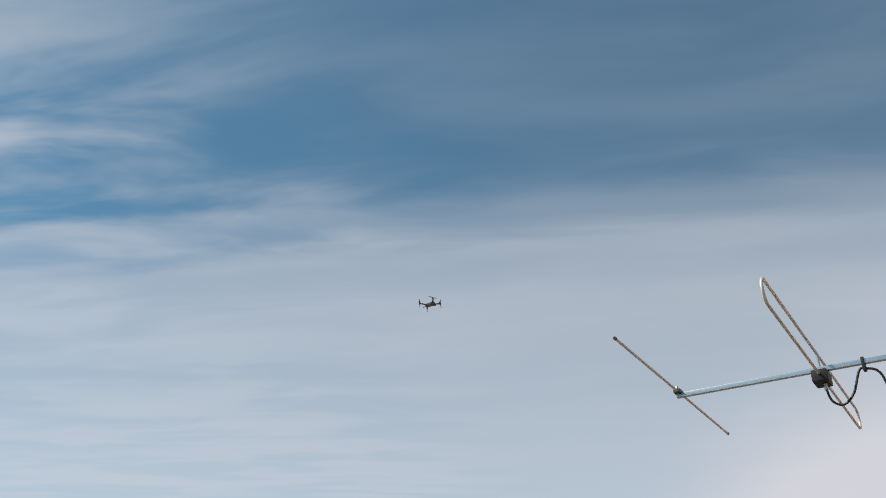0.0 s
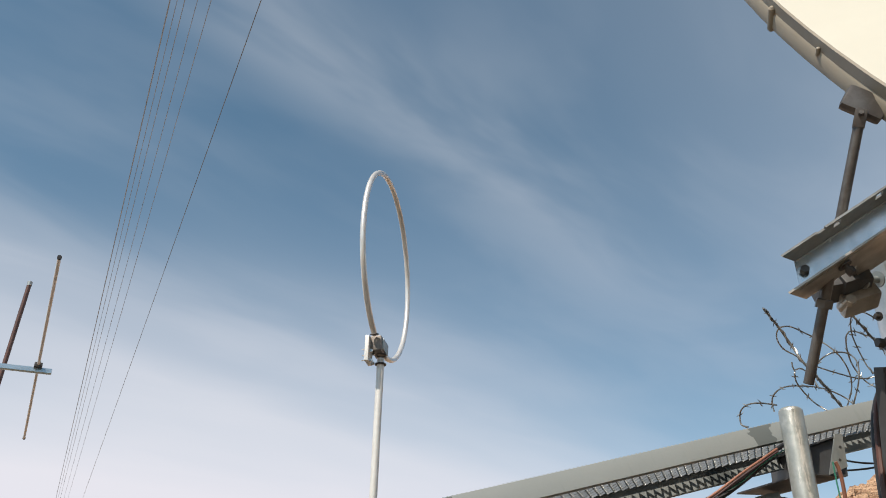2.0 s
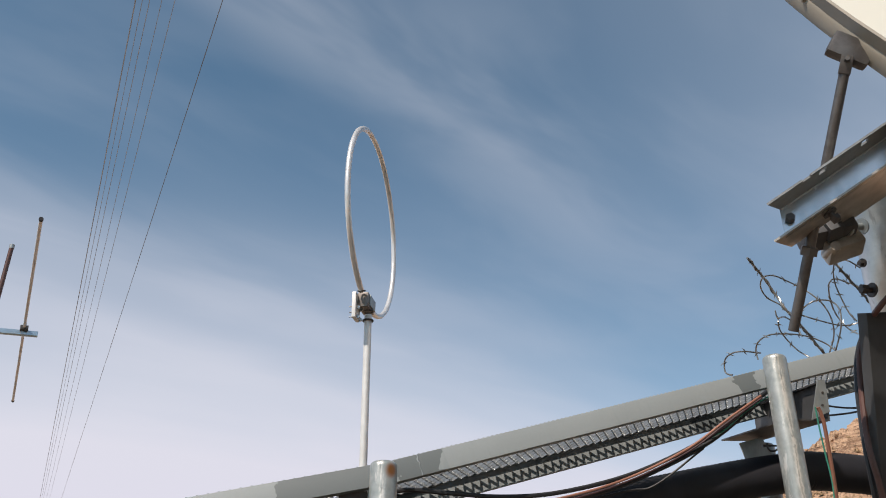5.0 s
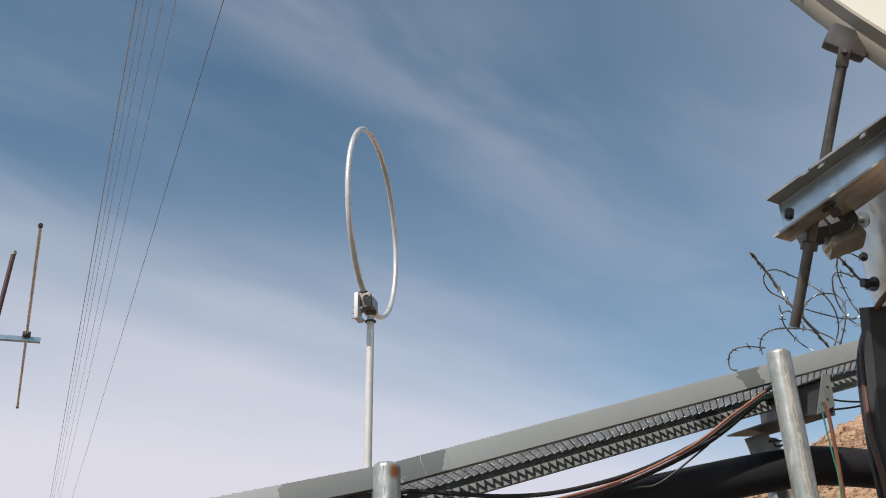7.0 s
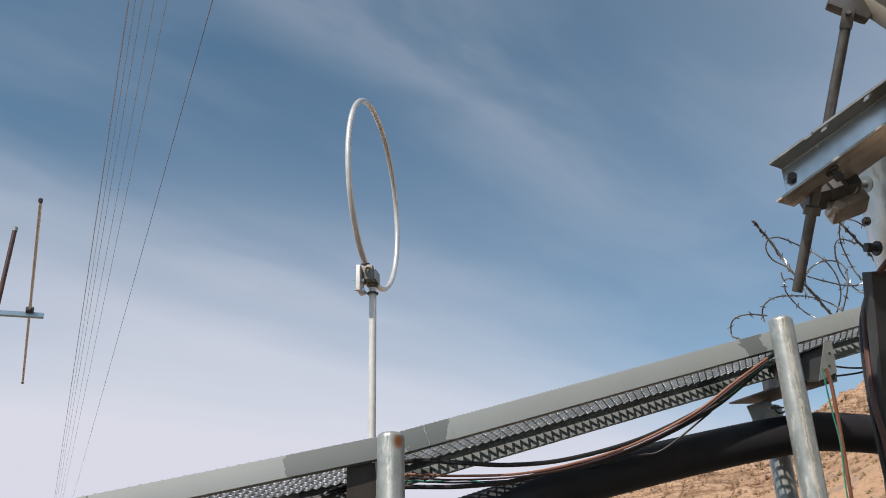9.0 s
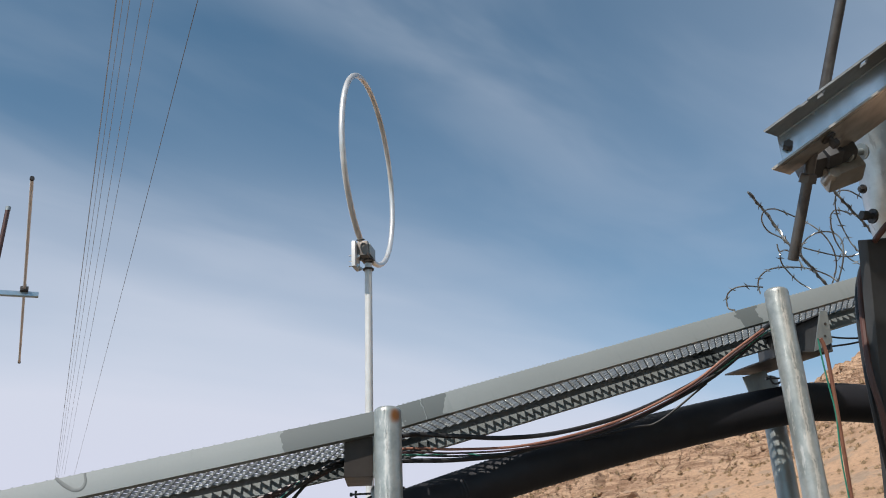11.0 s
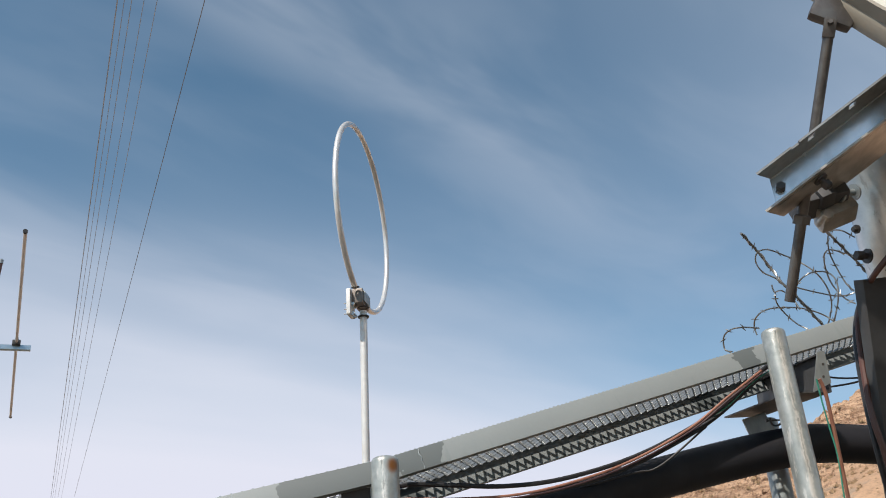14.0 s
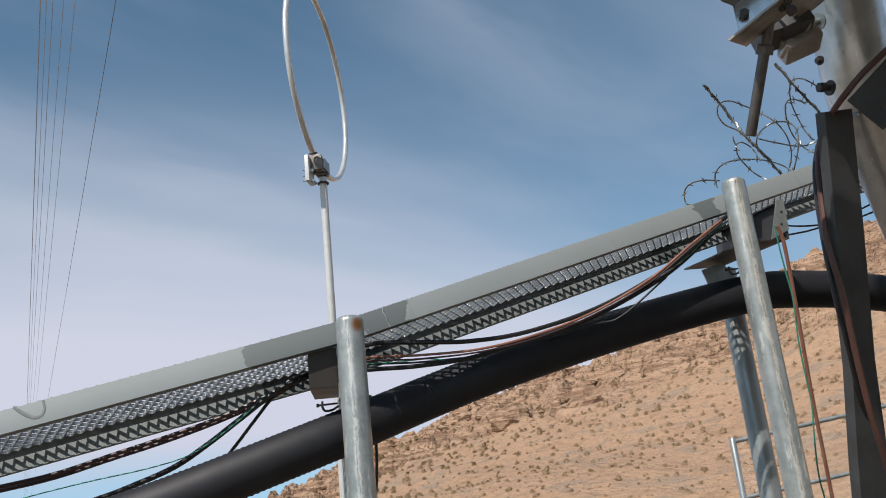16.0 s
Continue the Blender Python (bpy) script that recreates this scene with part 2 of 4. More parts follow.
def desert():
    """Sandy slope, with layered brown rock where it is steep."""
    m = bpy.data.materials.new("desert_rock_and_sand")
    m.use_nodes = True
    add, calc, ramp, mix = graph(m.node_tree)
    where = add("ShaderNodeTexCoord").outputs["Object"]
    n1 = add("ShaderNodeTexNoise", {"Vector": where, "Scale": 0.12, "Detail": 5.0, "Roughness": 0.6}).outputs[0]
    n2 = add("ShaderNodeTexNoise", {"Vector": where, "Scale": 2.2, "Detail": 5.0, "Roughness": 0.65}).outputs[0]
    stone = add("ShaderNodeTexVoronoi", {"Vector": where, "Scale": 3.0, "Randomness": 1.0}).outputs["Distance"]
    layers = add("ShaderNodeTexNoise", {"Vector": add("ShaderNodeMapping", {0: where, 2: (0.0, 0.12, 0.0), 3: (0.12, 0.12, 1.6)}).outputs[0], "Scale": 1.5, "Detail": 6.0, "Roughness": 0.7}).outputs[0]
    steep = add("ShaderNodeSeparateXYZ", {0: add("ShaderNodeNewGeometry").outputs["True Normal"]}).outputs[2]
    rocky = ramp(calc("ADD", steep, calc("MULTIPLY", calc("SUBTRACT", n2, 0.5), 0.35)), [(0.60, 1.0), (0.84, 0.0)])
    sand = mix(n1, (0.60, 0.385, 0.245), (0.49, 0.31, 0.195))
    debris = add("ShaderNodeTexNoise", {"Vector": where, "Scale": 0.45, "Detail": 6.0, "Roughness": 0.7}).outputs[0]
    sand = mix(calc("MULTIPLY", ramp(debris, [(0.52, 0.0), (0.62, 1.0)]), 0.65), sand, (0.36, 0.285, 0.22))
    sand = mix(calc("MULTIPLY", ramp(debris, [(0.34, 1.0), (0.46, 0.0)]), 0.45), sand, (0.34, 0.20, 0.12))
    sand = mix(calc("MULTIPLY", ramp(n2, [(0.45, 0.0), (0.7, 1.0)]), 0.45), sand, (0.25, 0.175, 0.12))
    n3 = add("ShaderNodeTexNoise", {"Vector": where, "Scale": 7.0, "Detail": 4.0, "Roughness": 0.7}).outputs[0]
    sand = mix(calc("MULTIPLY", ramp(n3, [(0.48, 0.0), (0.68, 1.0)]), 0.5), sand, (0.30, 0.215, 0.14))
    sand = mix(calc("MULTIPLY", ramp(stone, [(0.0, 1.0), (0.16, 0.0)]), 0.4), sand, (0.42, 0.33, 0.25))
    rock_mask = add("ShaderNodeAttribute")
    rock_mask.attribute_name = "rock"
    bare = calc("MULTIPLY", rock_mask.outputs["Fac"], ramp(n2, [(0.32, 0.0), (0.48, 1.0)]))
    rocky = calc("MAXIMUM", rocky, calc("MULTIPLY", bare, 0.95))
    # strata tones of the rock; the darker ones also stand for ledge shade
    rock = mix(ramp(layers, [(0.38, 0.0), (0.58, 1.0)]), (0.30, 0.185, 0.12), (0.56, 0.375, 0.25))
    # crevice shade, painted as dark lines along the block edges
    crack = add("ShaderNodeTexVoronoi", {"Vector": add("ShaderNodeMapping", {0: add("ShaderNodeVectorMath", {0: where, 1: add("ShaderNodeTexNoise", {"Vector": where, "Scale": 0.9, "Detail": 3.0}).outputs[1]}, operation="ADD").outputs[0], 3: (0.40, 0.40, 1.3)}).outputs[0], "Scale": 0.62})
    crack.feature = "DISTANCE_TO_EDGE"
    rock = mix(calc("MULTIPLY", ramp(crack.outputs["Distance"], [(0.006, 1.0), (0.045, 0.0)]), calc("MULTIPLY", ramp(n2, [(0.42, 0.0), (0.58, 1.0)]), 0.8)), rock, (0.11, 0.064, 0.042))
    # dark blotches painted in for the shade of small hollows
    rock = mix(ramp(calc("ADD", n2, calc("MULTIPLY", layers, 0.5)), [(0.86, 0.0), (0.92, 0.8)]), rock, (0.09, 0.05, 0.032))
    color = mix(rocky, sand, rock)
    # the unseen near ground gets a sandy tone, added to set bounce light
    away = add("ShaderNodeVectorMath", {0: where, 1: (0.0, 0.0, 0.0)}, operation="DISTANCE").outputs["Value"]
    bounce_tone = mix(stone, (0.27, 0.21, 0.155), (0.16, 0.125, 0.092))
    color = mix(calc("LESS_THAN", away, 15.0), color, bounce_tone)
    relief = add("ShaderNodeBump", {"Strength": 0.9, "Distance": 0.35, "Height": calc("ADD", calc("ADD", n2, calc("MULTIPLY", n3, 0.35)), calc("MULTIPLY", layers, calc("MULTIPLY", rocky, 1.5)))}).outputs[0]
    b = add("ShaderNodeBsdfPrincipled", {"Base Color": color, "Roughness": 0.9, "Normal": relief, "Specular IOR Level": 0.15})
    add("ShaderNodeOutputMaterial", {0: b.outputs[0]})
    return m


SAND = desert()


def rusty_post(name, rust):
    """Galvanised post with pale zinc runs and a rust spot by its cap."""
    m = bpy.data.materials.new(name)
    m.use_nodes = True
    add, calc, ramp, mix = graph(m.node_tree)
    where = add("ShaderNodeTexCoord").outputs["Object"]
    blot = add("ShaderNodeTexNoise", {"Vector": where, "Scale": 16.0, "Detail": 5.0, "Roughness": 0.65}).outputs[0]
    runs = add("ShaderNodeTexNoise", {"Vector": add("ShaderNodeMapping", {0: where, 3: (26, 26, 5)}).outputs[0], "Scale": 1.6, "Detail": 5.0, "Roughness": 0.7}).outputs[0]
    grain = add("ShaderNodeTexNoise", {"Vector": where, "Scale": 130.0, "Detail": 3.0}).outputs[0]
    color = mix(ramp(blot, [(0.32, 0.0), (0.66, 1.0)]), (0.43, 0.455, 0.44), (0.30, 0.33, 0.32))
    color = mix(calc("MULTIPLY", ramp(runs, [(0.55, 0.0), (0.63, 1.0)]), 0.75), color, (0.66, 0.66, 0.62))
    xyz = add("ShaderNodeSeparateXYZ", {0: where})
    wander = add("ShaderNodeTexNoise", {"Vector": add("ShaderNodeMapping", {0: where, 3: (1, 1, 1.0)}).outputs[0], "Scale": 7.0, "Detail": 6.0, "Roughness": 0.75}).outputs[0]
    line = calc("ABSOLUTE", calc("ADD", calc("ADD", xyz.outputs[0], 0.002), calc("MULTIPLY", calc("SUBTRACT", wander, 0.5), 0.05)))
    front = calc("LESS_THAN", xyz.outputs[1], 0.0)
    flake = calc("MULTIPLY", front, calc("MULTIPLY", ramp(line, [(0.004, 1.0), (0.011, 0.0)]), ramp(runs, [(0.38, 0.0), (0.50, 1.0)])))
    color = mix(calc("MULTIPLY", flake, 0.85), color, (0.74, 0.73, 0.68))
    crack = calc("MULTIPLY", front, calc("MULTIPLY", ramp(line, [(0.0006, 1.0), (0.0022, 0.0)]), ramp(blot, [(0.46, 0.0), (0.54, 1.0)])))
    color = mix(calc("MULTIPLY", crack, 0.55), color, (0.14, 0.135, 0.125))
    off = add("ShaderNodeVectorMath", {0: where, 1: (0.030, -0.032, -0.034)}, operation="DISTANCE").outputs["Value"]
    off = calc("ADD", off, calc("MULTIPLY", calc("SUBTRACT", blot, 0.5), 0.03))
    color = mix(calc("MULTIPLY", ramp(off, [(0.008, 1.0), (0.030, 0.0)]), rust), color, (0.30, 0.12, 0.035))
    relief = add("ShaderNodeBump", {"Strength": 0.2, "Distance": 0.002, "Height": calc("ADD", grain, calc("ADD", runs, flake))}).outputs[0]
    b = add("ShaderNodeBsdfPrincipled", {"Base Color": color, "Roughness": 0.40, "Metallic": 0.45, "Normal": relief})
    add("ShaderNodeOutputMaterial", {0: b.outputs[0]})
    return m


POST_RUST = rusty_post("galvanised_post_with_rust", 1.0)
POST_WORN = rusty_post("flaking_galvanised_post", 0.0)


def bright_pole():
    """Bright galvanised pipe: cloudy spangle, grey runs, a few scuffs."""
    m = bpy.data.materials.new("bright_galvanised_pipe")
    m.use_nodes = True
    add, calc, ramp, mix = graph(m.node_tree)
    where = add("ShaderNodeTexCoord").outputs["Object"]
    cloud = add("ShaderNodeTexNoise", {"Vector": where, "Scale": 9.0, "Detail": 5.0, "Roughness": 0.6}).outputs[0]
    runs = add("ShaderNodeTexNoise", {"Vector": add("ShaderNodeMapping", {0: where, 3: (30, 30, 7)}).outputs[0], "Scale": 1.3, "Detail": 5.0, "Roughness": 0.7}).outputs[0]
    grain = add("ShaderNodeTexNoise", {"Vector": where, "Scale": 160.0, "Detail": 3.0}).outputs[0]
    color = mix(ramp(cloud, [(0.35, 0.0), (0.65, 1.0)]), (0.58, 0.60, 0.60), (0.40, 0.42, 0.42))
    color = mix(calc("MULTIPLY", ramp(runs, [(0.60, 0.0), (0.68, 1.0)]), 0.6), color, (0.25, 0.25, 0.24))
    color = mix(calc("MULTIPLY", ramp(runs, [(0.30, 1.0), (0.37, 0.0)]), 0.6), color, (0.80, 0.80, 0.77))
    relief = add("ShaderNodeBump", {"Strength": 0.25, "Distance": 0.003, "Height": calc("ADD", cloud, calc("MULTIPLY", grain, 0.4))}).outputs[0]
    b = add("ShaderNodeBsdfPrincipled", {"Base Color": color, "Roughness": calc("ADD", 0.22, calc("MULTIPLY", cloud, 0.2)), "Metallic": 0.92, "Normal": relief})
    add("ShaderNodeOutputMaterial", {0: b.outputs[0]})
    return m


MOUNT_POLE = bright_pole()


# ---- mesh helpers ----
def thing(name, at=(0, 0, 0), label="", category="", group="", kind=""):
    ob = new(name)
    ob.matrix_world = at if isinstance(at, Matrix) else Matrix.Translation(at)
    return tagged(ob, label, category, group, kind)


def part(name, bm, material, parent=None, label="", smooth=True, world=True):
    """Links a bmesh as one mesh. world: its points are world places, taken over into the parent's frame."""
    me = bpy.data.meshes.new(name)
    bm.normal_update()
    for f in bm.faces:
        f.smooth = smooth
    if smooth:
        for e in bm.edges:
            if len(e.link_faces) == 2 and e.calc_face_angle(0.0) > 0.7:
                e.smooth = False
    if parent is not None and world:
        root, m = parent, Matrix()
        while root is not None:
            m = root.matrix_basis @ m
            root = root.parent
        bm.transform(m.inverted())
    bm.to_mesh(me)
    bm.free()
    me.materials.append(material)
    ob = new(name, me)
    if parent is not None:
        ob.parent = parent
    return tagged(ob, label)


def single(name, bm, material, at, label, category, group="", kind="", smooth=True):
    """A thing that is one mesh, with its origin at a place."""
    bm.transform(Matrix.Translation(Vector(at)).inverted())
    ob = part(name, bm, material, None, "", smooth)
    ob.matrix_world = Matrix.Translation(at)
    return tagged(ob, label, category, group, kind)


def glide(points, step=0.02):
    """A smooth line through a few points (Catmull-Rom)."""
    p = [Vector(q) for q in points]
    p = [p[0] * 2 - p[1], *p, p[-1] * 2 - p[-2]]
    out = []
    for a, b, c, d in zip(p, p[1:], p[2:], p[3:]):
        n = max(2, int((c - b).length / step))
        for i in range(n):
            t = i / n
            out.append(0.5 * (2 * b + (c - a) * t + (2 * a - 5 * b + 4 * c - d) * t * t + (3 * b - a - 3 * c + d) * t ** 3))
    return out + [p[-2]]


def tube(bm, points, radius, sides=10, closed=False, caps=True):
    """A round tube along points; radius is a number or one a point."""
    pts = [Vector(q) for q in points]
    n = len(pts)
    radii = radius if isinstance(radius, (list, tuple)) else [radius] * n
    ref = Vector((0.31, 0.17, 0.93)).normalized()
    rings = []
    for i, p in enumerate(pts):
        d = (pts[(i + 1) % n] - pts[i - 1]) if closed or 0 < i < n - 1 else (pts[1] - pts[0] if i == 0 else pts[-1] - pts[-2])
        d.normalize()
        ref = (ref - d * ref.dot(d))
        if ref.length < 1e-4:
            ref = d.orthogonal()
        ref.normalize()
        side = d.cross(ref)
        rings.append([bm.verts.new(p + radii[i] * (math.cos(2 * math.pi * k / sides) * ref + math.sin(2 * math.pi * k / sides) * side)) for k in range(sides)])
    for i in range(n if closed else n - 1):
        a, b = rings[i], rings[(i + 1) % n]
        for k in range(sides):
            bm.faces.new((a[k], a[(k + 1) % sides], b[(k + 1) % sides], b[k]))
    if caps and not closed:
        bm.faces.new(rings[0][::-1])
        bm.faces.new(rings[-1])
    return bm


def rod(bm, a, b, radius, sides=16):
    return tube(bm, [a, b], radius, sides)


def block(bm, m, size, bevel=0.0):
    """A box of that size round the pose m, with bevelled edges."""
    got = bmesh.ops.create_cube(bm, size=1.0, matrix=m @ Matrix.Diagonal((*size, 1)))
    if bevel:
        edges = {e for v in got["verts"] for e in v.link_edges}
        bmesh.ops.bevel(bm, geom=list(edges), offset=bevel, segments=2, profile=0.7, affect="EDGES")
    return bm


def frame_of(origin, along, up=(0, 0, 1)):
    """A pose with x along, z as near up as may be."""
    x = Vector(along).normalized()
    y = Vector(up).cross(x).normalized()
    z = x.cross(y)
    m = Matrix((x, y, z)).transposed().to_4x4()
    m.translation = Vector(origin)
    return m


def hexagon(bm, at, axis, across, thick):
    m = frame_of(at, axis, (0.1, 0.2, 0.97))
    d = m.to_3x3() @ Vector((1, 0, 0))
    tube(bm, [Vector(at), Vector(at) + d * thick * 0.85, Vector(at) + d * thick], [across / 2, across / 2, across * 0.42], 6)
    return bm


def strap_profile(bm, a, b, up, outline):
    """An open or closed section drawn out from a to b; outline in (side, height), as a closed loop."""
    m0 = frame_of(a, Vector(b) - Vector(a), up)
    m1 = m0.copy()
    m1.translation = Vector(b)
    r0 = [bm.verts.new(m0 @ Vector((0, s, h))) for s, h in outline]
    r1 = [bm.verts.new(m1 @ Vector((0, s, h))) for s, h in outline]
    n = len(outline)
    for i in range(n):
        bm.faces.new((r0[i], r0[(i + 1) % n], r1[(i + 1) % n], r1[i]))
    bm.faces.new(r0[::-1])
    bm.faces.new(r1)
    return bm


def V(*q):
    return Vector(q)


# ---- ground and hill ----
RIDGE = [(-40, -4.0), (-20, -2.5), (-14, 0.1), (-11, 1.3), (-3, 4.6), (5, 7.0), (11, 8.1), (17, 9.3), (20.5, 10.3), (24, 12.4), (29, 13.9), (45, 17.0), (75, 10.0), (100, -3.0)]


def ridge_lift(deg):
    return float(np.interp(deg, [a for a, _ in RIDGE], [b for _, b in RIDGE]))


FOOT, CREST = 24.0, 85.0


def hill_point(deg, r):
    """Height of the slope at a bearing and distance: a scree slope below a broken rock crest."""
    top = ridge_lift(deg)
    x, y = r * math.sin(radians(deg)), r * math.cos(radians(deg))
    k = (r - FOOT) / (CREST - FOOT)
    full = 1.6 + CREST * math.tan(radians(top))
    if k <= 0 or full <= 0:
        return 0.0, 0.0
    z = full * (0.80 * k + 0.20 * k * k) if k < 1 else full * max(0.0, 1 - (k - 1) * 0.9)
    p = Vector((x, y, 0))
    z += (noise.noise(p * 0.05) * 1.6 + noise.noise(p * 0.16) * 0.7 + noise.noise(p * 0.5) * 0.25) * min(1, k * 3) * 0.5
    # broken, layered ledges: a wide belt under the crest and a few patches lower down
    belt = max(0.0, 1 - abs(k - 0.95) / (0.46 + 0.16 * noise.noise(p * 0.07 + Vector((2, 9, 4)))))
    patch = max(0.0, noise.noise(p * 0.055 + Vector((11, 3, 2))) - 0.18) * 2.0 if k > 0.25 else 0.0
    rocky = min(1.0, belt * 1.6 + patch)
    if rocky > 0.02:
        tilt = 0.10 * x
        s = (z + tilt) / 1.15 + 1.3 * noise.noise(p * 0.09) + 0.35 * noise.noise(p * 0.45)
        step = math.floor(s) + min(1.0, max(0.0, (s - math.floor(s) - 0.62) * 4.0)) - s
        cracks = abs(noise.noise(p * 0.55 + Vector((0, 0, z * 0.4))))
        fine_s = (z + tilt) / 0.42 + 0.8 * noise.noise(p * 0.3 + Vector((5, 5, 0)))
        z += rocky * (1.25 * step + 0.3 * (math.floor(fine_s) + min(1.0, max(0.0, (fine_s - math.floor(fine_s) - 0.6) * 4.0)) - fine_s) + 1.3 * noise.fractal(p * 0.20 + Vector((3, 7, 0)), 0.9, 2.2, 4) - 0.8 * max(0.0, 0.22 - cracks) * 4)
    return max(z, 0.0), rocky


def hill_height(deg, r):
    return hill_point(deg, r)[0]


def build_ground():
    bm = bmesh.new()
    rings = [0.0, 4, 9, 15, 20] + [FOOT + i * 0.30 for i in range(0, 245)] + [110, 130, 170, 260, 500, 1200, 3000]
    degs = [d for d in range(-180, -30, 15)] + [-30 + i * 0.6 for i in range(0, 25)] + [-15 + i * 0.16 for i in range(0, 345)] + [40.2 + i * 1.2 for i in range(0, 9)] + [d for d in range(51, 180, 6)]
    grid = []
    rock = bm.verts.layers.float.new("rock")
    for r in rings[1:]:
        ring = []
        for d in degs:
            z, bare = hill_point(d, r) if r < 115 else (0.0, 0.0)
            v = bm.verts.new((r * math.sin(radians(d)), r * math.cos(radians(d)), z))
            v[rock] = bare
            ring.append(v)
        grid.append(ring)
    centre = bm.verts.new((0, 0, 0))
    n = len(degs)
    for k in range(n):
        bm.faces.new((centre, grid[0][(k + 1) % n], grid[0][k]))
    for a, b in zip(grid, grid[1:]):
        for k in range(n):
            bm.faces.new((a[k], a[(k + 1) % n], b[(k + 1) % n], b[k]))
    bmesh.ops.recalc_face_normals(bm, faces=bm.faces)
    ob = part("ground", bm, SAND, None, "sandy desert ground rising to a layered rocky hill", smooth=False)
    tagged(ob, "", "ground", "", "structure")


build_ground()


def build_shrubs():
    """Low rounded tufts: a jittered cushion with short twigs standing out of it."""
    rng = random.Random(4)
    verts, faces = [], []
    spots = [(-14 + (i + rng.uniform(-0.9, 0.9)) * 0.62, FOOT - 4 + (j + rng.uniform(-0.9, 0.9)) * 1.15) for i in range(80) for j in range(50)]
    for deg, r in spots:
        z = hill_height(deg, r)
        at = Vector((r * math.sin(radians(deg)), r * math.cos(radians(deg)), z - 0.02))
        size = r * (0.0011 + 0.0030 * rng.random() ** 2) * (1.5 if rng.random() < 0.08 else 1.0)
        k, rows, round_ = len(verts), 3, 9
        for j in range(rows):
            e = (0.0, 0.55, 1.05)[j]
            for i in range(round_):
                a = 2 * math.pi * (i + 0.5 * j) / round_
                q = size * rng.uniform(0.30, 0.80)
                verts.append(at + Vector((q * math.cos(a) * math.cos(e) * 1.25, q * math.sin(a) * math.cos(e) * 1.25, q * math.sin(e) * 1.15)))
        verts.append(at + Vector((0, 0, size * 1.15)))
        for j in range(rows - 1):
            for i in range(round_):
                n, up = (i + 1) % round_, round_
                faces.append((k + j * up + i, k + j * up + n, k + (j + 1) * up + n, k + (j + 1) * up + i))
        for i in range(round_):
            faces.append((k + 2 * round_ + i, k + 2 * round_ + (i + 1) % round_, k + 3 * round_))
        for _ in range(44):
            a, e = rng.uniform(0, 2 * math.pi), rng.uniform(0.1, 1.5)
            out = Vector((math.cos(a) * math.cos(e) * 1.25, math.sin(a) * math.cos(e) * 1.25, math.sin(e) * 1.2))
            w = out.orthogonal().normalized() * size * 0.085
            c, tip = at + out * size * 0.55, at + out * size * rng.uniform(0.95, 1.3)
            n = len(verts)
            verts += [c + w, c - w, tip]
            faces.append((n, n + 1, n + 2))
    me = bpy.data.meshes.new("shrubs")
    me.from_pydata(verts, [], faces)
    me.polygons.foreach_set("use_smooth", [True] * len(faces))
    me.materials.append(SHRUB)
    tagged(new("shrubs", me), "small dry olive-brown desert shrubs dotted over the slope", "shrubs", "", "stuff")


build_shrubs()


def build_boulders():
    """Loose angular rocks under the crest."""
    rng = random.Random(9)
    bm = bmesh.new()
    for _ in range(420):
        deg = rng.uniform(-13, 34)
        r = CREST - abs(rng.gauss(0, 9)) - 1
        if r < FOOT + 3:
            continue
        s = rng.uniform(0.10, 0.42) * (2.2 if rng.random() < 0.1 else 1.0)
        at = Vector((r * math.sin(radians(deg)), r * math.cos(radians(deg)), hill_height(deg, r) + s * 0.15))
        got = bmesh.ops.create_icosphere(bm, subdivisions=1, radius=s)
        for v in got["verts"]:
            v.co = Vector((v.co.x * 1.3, v.co.y, v.co.z * 0.75)) * rng.uniform(0.65, 1.2) + at
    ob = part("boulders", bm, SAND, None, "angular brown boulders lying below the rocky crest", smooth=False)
    tagged(ob, "", "rocks", "", "stuff")


build_boulders()

# ---- grating walkway, posts and beams ----
WIDE, DEEP, MARGIN = 0.376, 0.0762, 0.021
JOINT = V(-0.262, 2.837, 2.172)
RIGHT_WAY = V(0.929, 0.264, 0.276).normalized()
LEFT_WAY = V(1.098, 0.155, 0.215).normalized()


def tray_frame(way):
    return frame_of(JOINT, way) @ pose(0, 0, 0, -11.4)


def grating(x0, x1):
    """Diamond safety grating: zigzag strands on edge that meet at every other bend."""
    bm = bmesh.new()
    rows = 12
    pitch, step, thick, tall = (WIDE - 2 * MARGIN) / rows, 0.0172, 0.0030, 0.0125
    n = int((x1 - x0) / step)
    for j in range(rows):
        last = None
        for i in range(n + 1):
            side = 1 if (i + j) % 2 else -1
            y = MARGIN + (j + 0.5) * pitch + side * (pitch * 0.5 - thick)
            x = x0 + i * step
            ring = [bm.verts.new(q) for q in ((x, y - thick, -0.001), (x, y + thick, -0.001), (x, y + thick - 0.003, -tall), (x, y - thick - 0.003, -tall))]
            if last:
                for k in range(4):
                    bm.faces.new((last[k], last[(k + 1) % 4], ring[(k + 1) % 4], ring[k]))
            last = ring
    return bm


